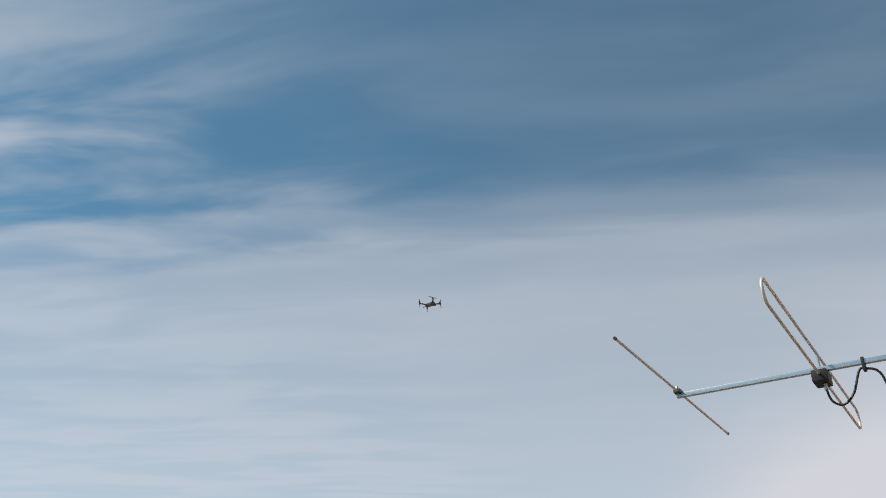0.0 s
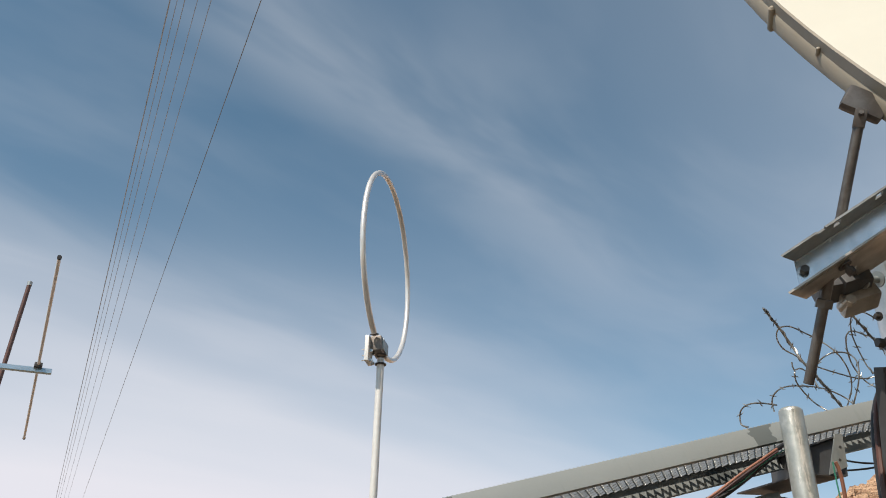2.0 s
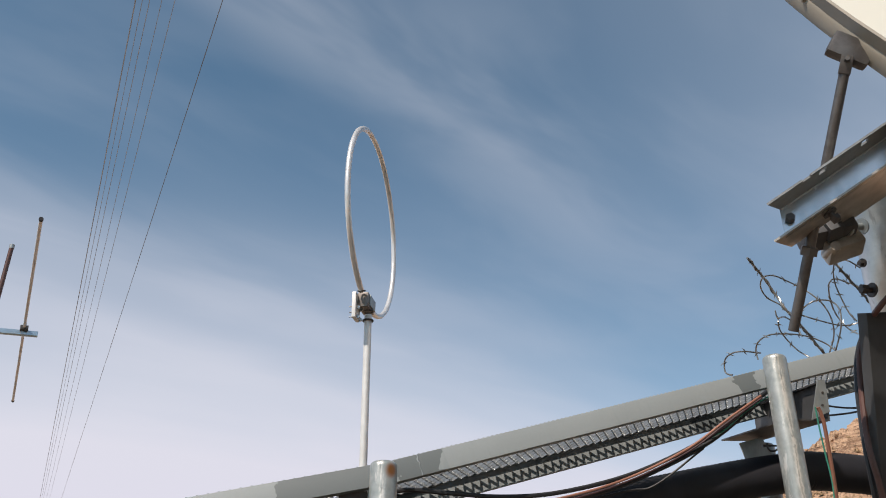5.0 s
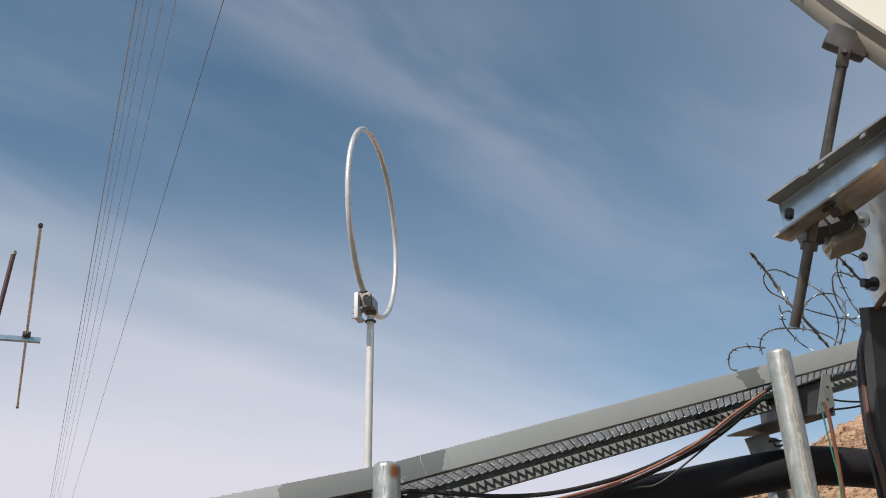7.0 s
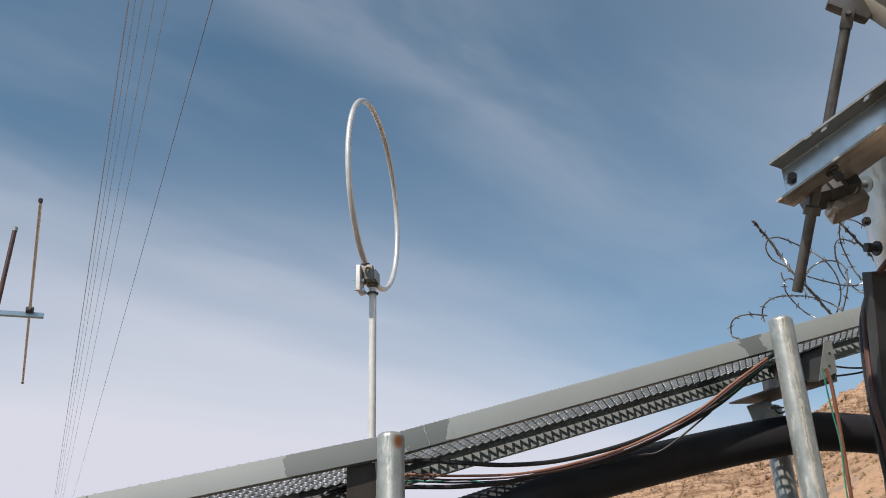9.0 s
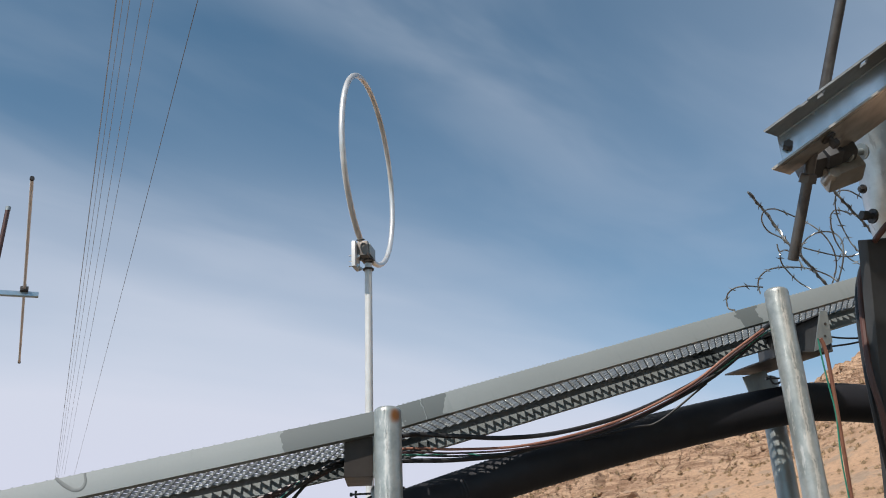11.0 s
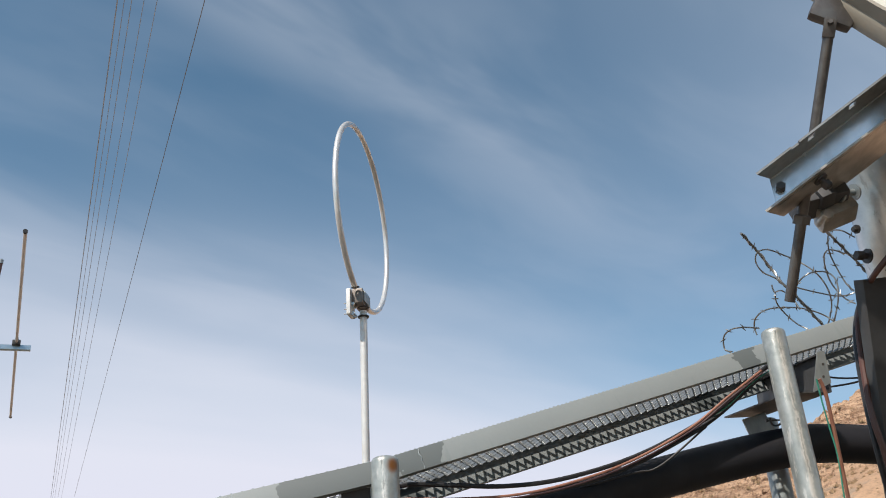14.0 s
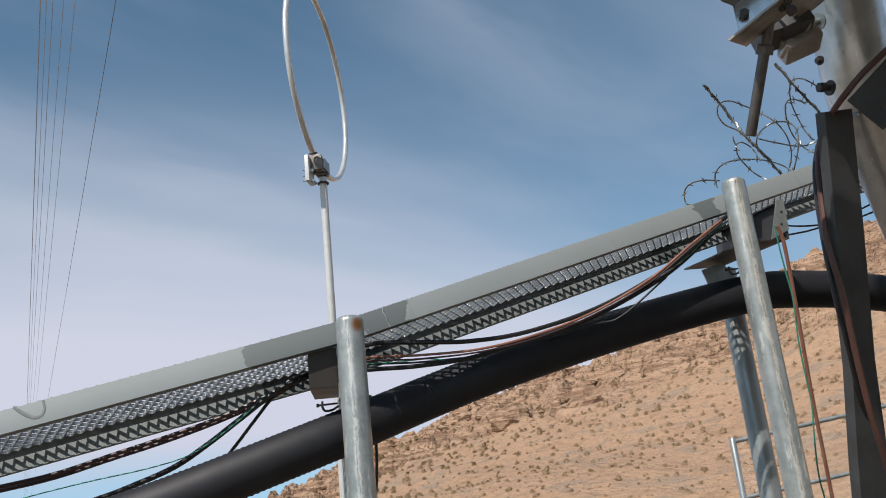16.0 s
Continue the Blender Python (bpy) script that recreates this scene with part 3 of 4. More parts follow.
def edge_teeth(x0, x1, y, step):
    """Worn teeth standing along one edge."""
    bm = bmesh.new()
    for i in range(int((x1 - x0) / step)):
        x = x0 + 0.006 + i * step
        base = [bm.verts.new(q) for q in ((x, y - 0.0045, -0.001), (x + 0.010, y - 0.0045, -0.001), (x + 0.010, y + 0.0045, -0.001), (x, y + 0.0045, -0.001))]
        tip = [bm.verts.new(q) for q in ((x + 0.003, y, 0.0038), (x + 0.007, y, 0.0038))]
        bm.faces.new((base[0], base[1], tip[1], tip[0]))
        bm.faces.new((base[2], base[3], tip[0], tip[1]))
        bm.faces.new((base[1], base[2], tip[1]))
        bm.faces.new((base[3], base[0], tip[0]))
    return bm


def flange(x0, x1, y, lip):
    """A rail on edge with a narrow lip turned in at its foot and rounded top bend."""
    bm = bmesh.new()
    t = 0.003
    s = 1 if lip > 0 else -1
    outline = [(y, -0.004), (y + s * 0.0015, -0.0008), (y + s * 0.004, 0.0), (y + s * MARGIN, 0.0), (y + s * MARGIN, -t), (y + s * t, -t - 0.002),
               (y + s * t, -DEEP + t), (y + lip, -DEEP + t), (y + lip, -DEEP), (y, -DEEP)]
    count = max(2, int((x1 - x0) / 0.25))
    rings = [[bm.verts.new((x0 + (x1 - x0) * i / count, a, b)) for a, b in outline] for i in range(count + 1)]
    for a, b in zip(rings, rings[1:]):
        for k in range(len(outline)):
            bm.faces.new((a[k], a[(k + 1) % len(outline)], b[(k + 1) % len(outline)], b[k]))
    bm.faces.new(rings[0])
    bm.faces.new(rings[-1][::-1])
    bmesh.ops.recalc_face_normals(bm, faces=bm.faces)
    return bm


def build_tray(way, x0, x1, tooth):
    top = thing("grating_walkway", tray_frame(way), "grey-green painted steel grating channel carried on galvanised posts", "cable bridge", "sections of the cable bridge")
    part("front_rail", flange(x0, x1, 0.0, 0.024), RAIL, top, "grey-green rail with darker repair patches", world=False)
    part("back_rail", flange(x0, x1, WIDE, -0.016), RAIL, top, world=False)
    tagged(part("grating", grating(x0 + 0.01, x1 - 0.01), GRATE, top, "diamond safety grating with toothed strands", smooth=False, world=False), kind="stuff")
    for y in (0.0075, WIDE - 0.0075):
        tagged(part("edge_teeth", edge_teeth(x0 + 0.01, x1 - 0.01, y, tooth), GALV, top, "worn grey teeth along the edge", smooth=False, world=False), kind="stuff")
    return top


build_tray(RIGHT_WAY, 0.002, 3.2, 0.0172)
lower = build_tray(LEFT_WAY, -3.0, -0.002, 0.0344)


def curved_mark(tray):
    """A thin curved grey mark on the lower rail."""
    line = glide([V(-1.059, -0.0008, 0.001), V(-1.039, -0.0008, -0.022), V(-1.017, -0.0008, -0.042), V(-0.998, -0.0008, -0.052), V(-0.981, -0.0008, -0.049), V(-0.971, -0.0008, -0.032), V(-0.972, -0.0008, -0.003)], 0.006)
    bm = bmesh.new()
    n = len(line)
    rows = []
    for i, p in enumerate(line):
        d = (line[min(i + 1, n - 1)] - line[max(i - 1, 0)]).normalized()
        side = V(-d.z, 0, d.x) * 0.0062 * (0.55 + 0.45 * math.sin(math.pi * min(1.0, 0.12 + i / n)))
        rows.append([bm.verts.new(q) for q in (p - side, p - side * 0.6 + V(0, -0.0006, 0), p + side * 0.6 + V(0, -0.0006, 0), p + side)])
    for a, b in zip(rows, rows[1:]):
        for k in range(3):
            bm.faces.new((a[k], a[k + 1], b[k + 1], b[k]))
    part("curved_mark", bm, GREY_MARK, tray, "dull grey curved mark", world=False)


curved_mark(lower)


def weld_bead():
    bm = bmesh.new()
    m = tray_frame(RIGHT_WAY)
    rng = random.Random(2)
    tube(bm, [m @ V(0.115 + rng.uniform(-0.002, 0.002), -0.001, -0.004 - i * 0.0066) for i in range(12)], [rng.uniform(0.0010, 0.0026) for _ in range(12)], 6)
    single("weld_bead", bm, GALV, m @ V(0.115, 0, -0.04), "rough bright weld bead on the rail of the grating", "weld")


weld_bead()


def build_post(name, foot, top, material, label, radius=0.0445, dome=0.018):
    bm = bmesh.new()
    x, y = foot
    prof = [(0.0, radius), (top - dome - 0.002, radius)]
    prof += [(top - dome + dome * math.sin(a), radius - 0.022 * (1 - math.cos(a))) for a in (0.3, 0.6, 0.9, 1.2, 1.5)]
    tube(bm, [V(x, y, z) for z, _ in prof], [r for _, r in prof], 28)
    return single(name, bm, material, (x, y, top), label, "post", "posts of the cable bridge")


build_post("support_post", (-0.254, 2.752), 2.158, POST_RUST, "galvanised steel post with rusty domed cap beside the grating")
build_post("support_post", (1.209, 3.145), 2.625, POST_WORN, "galvanised steel post with flaking zinc beside the grating")
build_post("support_post", (1.312, 3.71), 2.41, GALV, "galvanised steel post behind the black conduit under the grating")
build_post("support_post", (-0.335, 3.34), 1.98, GALV, "galvanised steel post behind the black conduit under the grating")


def build_beam(front, rear, width, tall, label, gusset):
    """A channel across under the grating, from the front post to the rear one, open to one side."""
    front, rear = Vector(front), Vector(rear)
    ob = thing("cross_beam", front, label, "bracket", "brackets under the grating")
    bm = bmesh.new()
    t, h, w = 0.006, tall, width / 2
    head = 0.022 - w if gusset else w
    strap_profile(bm, front, rear, (0, 0, 1), [(-w, 0), (head, 0), (head, -t), (-w + t, -t), (-w + t, -h + t), (w, -h + t), (w, -h), (-w, -h)])
    bmesh.ops.recalc_face_normals(bm, faces=bm.faces)
    part("channel", bm, STRUT if gusset else PLATE, ob, "dark grey steel channel" if gusset else "dark brown steel channel", smooth=False)
    m = frame_of(front, rear - front)
    bm = bmesh.new()
    if gusset:
        # end plate with a slanting lower edge and two dark hole discs
        out = [(-w, 0.004), (-w + 0.028, 0.004), (-w + 0.072, -0.148), (-w - 0.002, -0.116)]
        a = [bm.verts.new(m @ V(-0.004, s, z)) for s, z in out]
        b = [bm.verts.new(m @ V(0.002, s, z)) for s, z in out]
        for k in range(4):
            bm.faces.new((a[k], a[(k + 1) % 4], b[(k + 1) % 4], b[k]))
        bm.faces.new(a)
        bm.faces.new(b[::-1])
        bmesh.ops.recalc_face_normals(bm, faces=bm.faces)
        part("gusset", bm, GALV, ob, "bare galvanised end plate", smooth=False)
        # dark discs stand in for the shade inside two bolt holes
        for ds, dz in ((0.016, 0.045), (0.024, 0.092)):
            bm = bmesh.new()
            rod(bm, m @ V(-0.006, -w + ds, -dz), m @ V(-0.002, -w + ds, -dz), 0.0050, 12)
            part("hole_disc", bm, BOX_DARK, ob)
    else:
        block(bm, m @ pose(-0.003, 0, -h / 2), (0.006, width, h), 0.0015)
        part("end_plate", bm, PLATE, ob, "brown weathered end plate", smooth=False)
        bm = bmesh.new()
        block(bm, m @ pose(0.03, -w - 0.004, -h / 2 + 0.004), (0.075, 0.005, h + 0.01), 0.001)
        part("side_plate", bm, GALV, ob, "galvanised side plate", smooth=False)
    return ob


build_beam(V(-0.361, 2.846, 2.081), V(-0.435, 3.440, 2.121), 0.094, 0.128, "brown steel channel under the grating at the rust-marked post", False)
build_beam(V(1.298, 3.135, 2.521), V(1.236, 3.756, 2.585), 0.17, 0.150, "dark grey steel channel under the grating with a drilled end plate", True)


def build_saddle(at, top):
    """Plate on the rear post's head that carries the beam."""
    bm = bmesh.new()
    m = frame_of(at, RIGHT_WAY)
    block(bm, m @ pose(0, 0, -0.025), (0.12, 0.006, 0.15), 0.001)
    single("post_saddle", bm, GALV, at, "galvanised saddle plate on a rear post head", "bracket", smooth=False)


build_saddle(V(1.246, 3.633, 2.360), 0)


def build_ubolt(at, name_label):
    ob = thing("u_bolt", at, name_label, "clamp")
    at = Vector(at)
    bm = bmesh.new()
    pts = [at + V(-0.020, 0.0, 0.016), at + V(-0.021, 0, -0.002), at + V(-0.012, 0, -0.016), at + V(0.010, 0.01, -0.014), at + V(0.03, 0.02, -0.002)]
    tube(bm, glide(pts, 0.004), 0.004, 8)
    part("bow", bm, DARK_STEEL, ob)
    bm = bmesh.new()
    rod(bm, at + V(-0.034, 0, 0.004), at + V(0.03, 0.01, 0.006), 0.0035, 8)
    part("pin", bm, DARK_STEEL, ob)
    bm = bmesh.new()
    hexagon(bm, at + V(-0.040, 0, 0.004), (1, 0, 0), 0.013, 0.009)
    part("nut", bm, DARK_STEEL, ob)


build_ubolt(V(-0.361, 2.929, 1.903), "small dark u-bolt clamp under the brown bracket")
build_ubolt(V(1.247, 3.421, 2.334), "small dark u-bolt clamp on the rear post head")

# ---- conduit and cables ----
def build_conduit():
    pts = glide([V(-2.099, 2.842, 1.393), V(-1.467, 2.793, 1.520), V(-0.976, 2.805, 1.616), V(-0.408, 2.921, 1.783), V(-0.029, 3.137, 1.921), V(0.270, 3.189, 2.009), V(0.735, 3.334, 2.128), V(1.236, 3.452, 2.229), V(1.496, 3.515, 2.250), V(1.938, 3.623, 2.210), V(2.571, 3.786, 2.079)], 0.0095)
    radii = [0.0752 + (0.0026 if i % 2 else 0.0) for i in range(len(pts))]
    bm = bmesh.new()
    tube(bm, pts, radii, 28)
    single("conduit", bm, RUBBER, pts[len(pts) // 2], "thick black corrugated plastic conduit slung under the grating", "conduit")


build_conduit()


def cable(name, pts, radius, material, label, sides=8):
    line = glide(pts, 0.02)
    bm = bmesh.new()
    tube(bm, line, radius, sides)
    return single(name, bm, material, line[0], label, "cable", "cables under the grating")


cable("cable", [V(-0.407, 3.015, 2.040), V(-0.227, 2.993, 2.104), V(-0.047, 2.992, 2.095), V(0.130, 3.023, 2.086), V(0.334, 3.056, 2.103), V(0.593, 3.096, 2.167), V(0.825, 3.136, 2.265), V(0.985, 3.158, 2.357), V(1.145, 3.184, 2.475), V(1.326, 3.294, 2.587)], 0.0085, BLACK_CABLE, "thick black cable sagging below the grating")
cable("cable", [V(-0.413, 3.042, 2.019), V(-0.238, 3.037, 2.025), V(-0.056, 3.036, 2.020), V(0.125, 3.060, 2.033), V(0.270, 3.079, 2.065), V(0.481, 3.095, 2.106), V(0.706, 3.129, 2.190), V(0.926, 3.176, 2.302), V(1.135, 3.201, 2.452)], 0.0085, BLACK_CABLE, "thick black cable sagging below the grating")
cable("cable", [V(-0.386, 2.998, 2.025), V(-0.230, 2.986, 2.058), V(-0.051, 2.985, 2.049), V(0.166, 3.012, 2.053), V(0.371, 3.039, 2.088), V(0.588, 3.079, 2.154), V(0.818, 3.106, 2.260), V(0.992, 3.132, 2.376), V(1.141, 3.164, 2.473)], 0.0048, COPPER_CABLE, "copper-coloured cable sagging below the grating")
cable("cable", [V(-0.385, 2.990, 2.016), V(-0.230, 2.979, 2.045), V(-0.052, 2.979, 2.035), V(0.164, 3.005, 2.042), V(0.369, 3.033, 2.075), V(0.585, 3.072, 2.142), V(0.814, 3.100, 2.246), V(0.993, 3.125, 2.365), V(1.141, 3.156, 2.462)], 0.0035, RED_CABLE, "copper-coloured cable sagging below the grating")
cable("wire", [V(-0.238, 3.111, 2.057), V(-0.016, 3.111, 2.044), V(0.274, 3.153, 2.061), V(0.600, 3.181, 2.127), V(0.707, 3.173, 2.146), V(0.902, 3.183, 2.280)], 0.004, BLACK_CABLE, "thin black wire below the grating")
cable("wire", [V(-0.243, 3.051, 2.048), V(-0.134, 3.051, 2.044), V(-0.014, 3.059, 2.045), V(0.064, 3.063, 2.028)], 0.0025, GREEN_CABLE, "thin green wire below the grating")
cable("wire", [V(0.894, 3.176, 2.301), V(0.984, 3.163, 2.343), V(1.067, 3.184, 2.408), V(1.143, 3.189, 2.458), V(1.233, 3.266, 2.509)], 0.003, GREEN_CABLE, "thin green wire below the grating")
# those on the lower span
cable("cable", [V(-0.330, 3.037, 2.065), V(-0.437, 3.017, 2.034), V(-0.565, 3.006, 1.973), V(-0.722, 3.004, 1.916), V(-0.921, 3.022, 1.868), V(-1.119, 3.037, 1.827), V(-1.317, 3.053, 1.786), V(-1.513, 3.063, 1.762), V(-1.905, 3.082, 1.722), V(-2.533, 3.156, 1.682)], 0.0075, RED_CABLE, "dark red cable sagging below the grating")
cable("cable", [V(-0.333, 3.060, 2.059), V(-0.442, 3.041, 2.025), V(-0.571, 3.030, 1.963), V(-0.728, 3.028, 1.908), V(-0.929, 3.046, 1.857), V(-1.128, 3.062, 1.816), V(-1.327, 3.077, 1.775), V(-1.525, 3.088, 1.750), V(-1.919, 3.106, 1.710), V(-2.553, 3.183, 1.664)], 0.007, RED_CABLE, "dark red cable sagging below the grating")
cable("cable", [V(-0.329, 3.023, 2.043), V(-0.444, 2.992, 2.015), V(-0.537, 2.963, 1.975), V(-0.656, 2.966, 1.900), V(-0.778, 2.990, 1.827), V(-0.899, 3.010, 1.764), V(-1.038, 3.026, 1.720), V(-1.193, 3.060, 1.684), V(-1.528, 3.106, 1.619)], 0.0095, BLACK_CABLE, "thick black cable sagging from the bracket")
cable("cable", [V(-0.404, 2.995, 2.037), V(-0.489, 2.973, 2.009), V(-0.548, 2.967, 1.961), V(-0.628, 3.011, 1.888), V(-0.701, 3.063, 1.823), V(-0.766, 3.121, 1.772), V(-0.811, 3.213, 1.744)], 0.006, BLACK_CABLE, "black cable dropping from the bracket to the conduit")
cable("wire", [V(-0.575, 2.957, 1.963), V(-0.653, 2.956, 1.899), V(-0.752, 2.966, 1.836), V(-0.852, 2.981, 1.791), V(-0.991, 3.001, 1.766), V(-1.188, 3.021, 1.746), V(-1.386, 3.042, 1.721), V(-1.637, 3.088, 1.685)], 0.0022, GREEN_CABLE, "thin green wire sagging from the bracket")
cable("cable", [V(-0.234, 3.072, 1.941), V(-0.229, 3.116, 1.826), V(-0.240, 3.171, 1.675), V(-0.266, 3.216, 1.524), V(-0.326, 3.317, 1.184)], 0.0055, BLACK_CABLE, "thin black cable hanging beside the post")
# hanging at the drilled bracket
cable("cable", [V(1.303, 3.058, 2.398), V(1.319, 3.072, 2.347), V(1.337, 3.125, 2.165), V(1.352, 3.181, 1.974), V(1.366, 3.234, 1.793), V(1.384, 3.287, 1.611), V(1.403, 3.342, 1.425), V(1.432, 3.411, 1.186), V(1.472, 3.529, 0.782)], 0.007, COPPER_CABLE, "copper-coloured cable hanging from the drilled bracket")
cable("wire", [V(1.293, 3.057, 2.399), V(1.303, 3.081, 2.319), V(1.318, 3.108, 2.227), V(1.333, 3.134, 2.136), V(1.337, 3.175, 1.995), V(1.349, 3.211, 1.874), V(1.362, 3.243, 1.763), V(1.359, 3.275, 1.653), V(1.361, 3.316, 1.513), V(1.381, 3.352, 1.391), V(1.432, 3.440, 1.086)], 0.003, GREEN_CABLE, "thin green wire hanging from the drilled bracket")
cable("wire", [V(1.424, 3.415, 2.522), V(1.536, 3.470, 2.508), V(1.676, 3.518, 2.513), V(1.871, 3.559, 2.539), V(2.101, 3.585, 2.614)], 0.004, BLACK_CABLE, "thin black wire under the grating")
cable("wire", [V(1.417, 3.434, 2.459), V(1.532, 3.480, 2.474), V(1.675, 3.521, 2.502), V(1.875, 3.550, 2.569), V(2.106, 3.571, 2.661)], 0.004, BLACK_CABLE, "thin black wire under the grating")

# ---- loop antenna ----
def build_loop():
    centre, turn, R = V(-0.453, 4.012, 3.675), 1.423, 0.5
    u = V(math.cos(turn), math.sin(turn), 0)
    side = V(u.y, -u.x, 0)
    foot = centre - V(0, 0, R)
    ob = thing("loop_antenna", (foot.x, foot.y, 0), "silver tubular ring antenna on a slim aluminium pole", "antenna")
    bm = bmesh.new()
    # the ring is open where its ends enter the head
    arc = [centre + R * (math.cos(a) * u + math.sin(a) * V(0, 0, 1)) for a in np.linspace(radians(-90 + 2), radians(270 - 21), 120)]
    tube(bm, arc, 0.0145, 14)
    part("ring", bm, ALU, ob, "bent aluminium tube ring")
    pole = foot - u * 0.075 + V(0.010, 0, 0)
    bm = bmesh.new()
    rod(bm, (pole.x, pole.y, 0), (pole.x, pole.y, foot.z - 0.055), 0.0185, 20)
    part("pole", bm, BOX_WHITE, ob, "slim pale aluminium pole")
    m = frame_of(foot - u * 0.085 + V(0, 0, 0.0), u)
    head = part("head", block(bmesh.new(), m @ pose(0.0, 0, 0.002), (0.13, 0.054, 0.076), 0.006), HEAD, ob, "dark clamp block")
    bm = bmesh.new()
    block(bm, m @ pose(-0.055, 0.036, -0.034), (0.085, 0.020, 0.132), 0.005)
    part("cover", bm, BOX_WHITE, ob, "pale cast amplifier cover")
    bm = bmesh.new()
    block(bm, m @ pose(0.01, -0.030, 0.004), (0.10, 0.008, 0.055), 0.002)
    part("side_plate", bm, GALV, ob)
    for dz in (-0.035, -0.085):
        bm = bmesh.new()
        ring = [V(pole.x, pole.y, foot.z + dz) + V(0.024 * math.cos(a), 0.024 * math.sin(a), 0) for a in np.linspace(0, 2 * math.pi, 16, endpoint=False)]
        tube(bm, ring, 0.005, 8, closed=True)
        part("u_clamp", bm, DARK_STEEL, ob)
        for s in (-1, 1):
            bm = bmesh.new()
            hexagon(bm, m @ V(-0.05 + s * 0.02, 0.02, dz - 0.005), u, 0.018, 0.014)
            part("nut", bm, GALV_BRIGHT, ob)
    for dz in (-0.02, -0.05, -0.075):
        bm = bmesh.new()
        rod(bm, m @ V(-0.08, 0.044, dz - 0.02), m @ V(-0.08, 0.062, dz - 0.02), 0.0025, 6)
        part("screw", bm, DARK_STEEL, ob)
    bm = bmesh.new()
    end = centre + R * (math.cos(radians(249)) * u + math.sin(radians(249)) * V(0, 0, 1))
    ring = [end + 0.018 * (math.cos(a) * side + math.sin(a) * (u * 0.93 + V(0, 0, 0.36)).normalized()) for a in np.linspace(0, 2 * math.pi, 16, endpoint=False)]
    tube(bm, ring, 0.004, 8, closed=True)
    part("collar", bm, BOX_DARK, ob)


build_loop()

# ---- three-element antenna on its mast ----
E_DIR = V(0.461, -0.885, 0.064).normalized()
B_DIR = V(-0.899, -0.435, -0.038).normalized()
REF = V(-1.971, 3.567, 2.931)


def build_yagi():
    up = B_DIR.cross(E_DIR) if B_DIR.cross(E_DIR).z > 0 else E_DIR.cross(B_DIR)
    mast = REF + B_DIR * 0.516
    ob = thing("yagi_antenna", (mast.x, mast.y, 0), "three-element aluminium beam antenna on a galvanised mast", "antenna")
    m = frame_of(REF, B_DIR, up)
    bm = bmesh.new()
    block(bm, m @ pose(0.75, 0, -0.018), (1.62, 0.024, 0.022), 0.003)
    part("boom", bm, BOOM, ob, "square zinc-plated boom")
    for s, half in ((0.0, 1.058), (1.548, 0.789)):
        c = REF + B_DIR * s
        bm = bmesh.new()
        rod(bm, c + E_DIR * half, c - E_DIR * half, 0.0063, 12)
        el_ob = part("element", bm, ROD_ALU, ob, "straight weathered aluminium rod")
        for k in (1, -1):
            bm = bmesh.new()
            rod(bm, c + E_DIR * half * k * 0.994, c + E_DIR * half * k * 1.004, 0.0080, 12)
            part("end_cap", bm, RUBBER, el_ob, "black end cap")
        bm = bmesh.new()
        block(bm, frame_of(c - up * 0.002, E_DIR, up), (0.07, 0.034, 0.02), 0.003)
        part("clamp", bm, DARK_STEEL, ob)
        for k in (1, -1):
            bm = bmesh.new()
            hexagon(bm, c + E_DIR * 0.024 * k + up * 0.006, up, 0.016, 0.016)
            part("wing_nut", bm, GALV, ob)
    # folded dipole: a long closed ring with rounded ends
    c = REF + B_DIR * 0.875 - up * 0.012
    half, gap = 0.935, 0.055
    pts = []
    for k in (1, -1):
        for a in np.linspace(-90, 90, 13):
            pts.append(c + E_DIR * k * (half - gap + gap * math.cos(radians(a))) + up * (0.015 + k * gap * math.sin(radians(a))))
    bm = bmesh.new()
    tube(bm, pts, 0.0065, 12, closed=True)
    part("folded_dipole", bm, ROD_ALU, ob, "folded dipole of bent aluminium tube")
    bm = bmesh.new()
    block(bm, frame_of(c - up * 0.048, E_DIR, up), (0.11, 0.07, 0.055), 0.008)
    feed = part("feed_box", bm, RUBBER, ob, "black plastic feed box")
    bm = bmesh.new()
    rod(bm, c - up * 0.075 + B_DIR * -0.01, c - up * 0.105 + B_DIR * -0.01, 0.009, 12)
    part("connector", bm, GALV_BRIGHT, feed)
    bm = bmesh.new()
    rod(bm, c + up * 0.0, c + up * 0.075, 0.006, 10)
    part("standoff", bm, GALV_BRIGHT, ob)
    # mast and clamp
    bm = bmesh.new()
    rod(bm, (mast.x, mast.y, 0), (mast.x, mast.y, mast.z + 0.03), 0.0245, 24)
    part("mast", bm, GALV, ob, "galvanised round mast")
    bm = bmesh.new()
    block(bm, m @ pose(0.516, 0.04, -0.018), (0.105, 0.005, 0.05), 0.002)
    block(bm, m @ pose(0.516, -0.04, -0.018), (0.105, 0.005, 0.05), 0.002)
    block(bm, m @ pose(0.516, 0.0, -0.048), (0.105, 0.08, 0.005), 0.002)
    part("mast_clamp", bm, BOOM, ob, "zinc mast clamp plates", smooth=False)
    for k in (-0.05, 0.05):
        for h in (-0.05, 0.05):
            bm = bmesh.new()
            rod(bm, m @ V(0.516 + k, h - 0.012, -0.04), m @ V(0.516 + k, h + 0.012, -0.04), 0.006, 8)
            part("bolt", bm, GALV_BRIGHT, ob)
    # feed cable with its tie
    tie = REF + B_DIR * 0.69 - up * 0.05
    a = c - up * 0.10 + B_DIR * -0.01
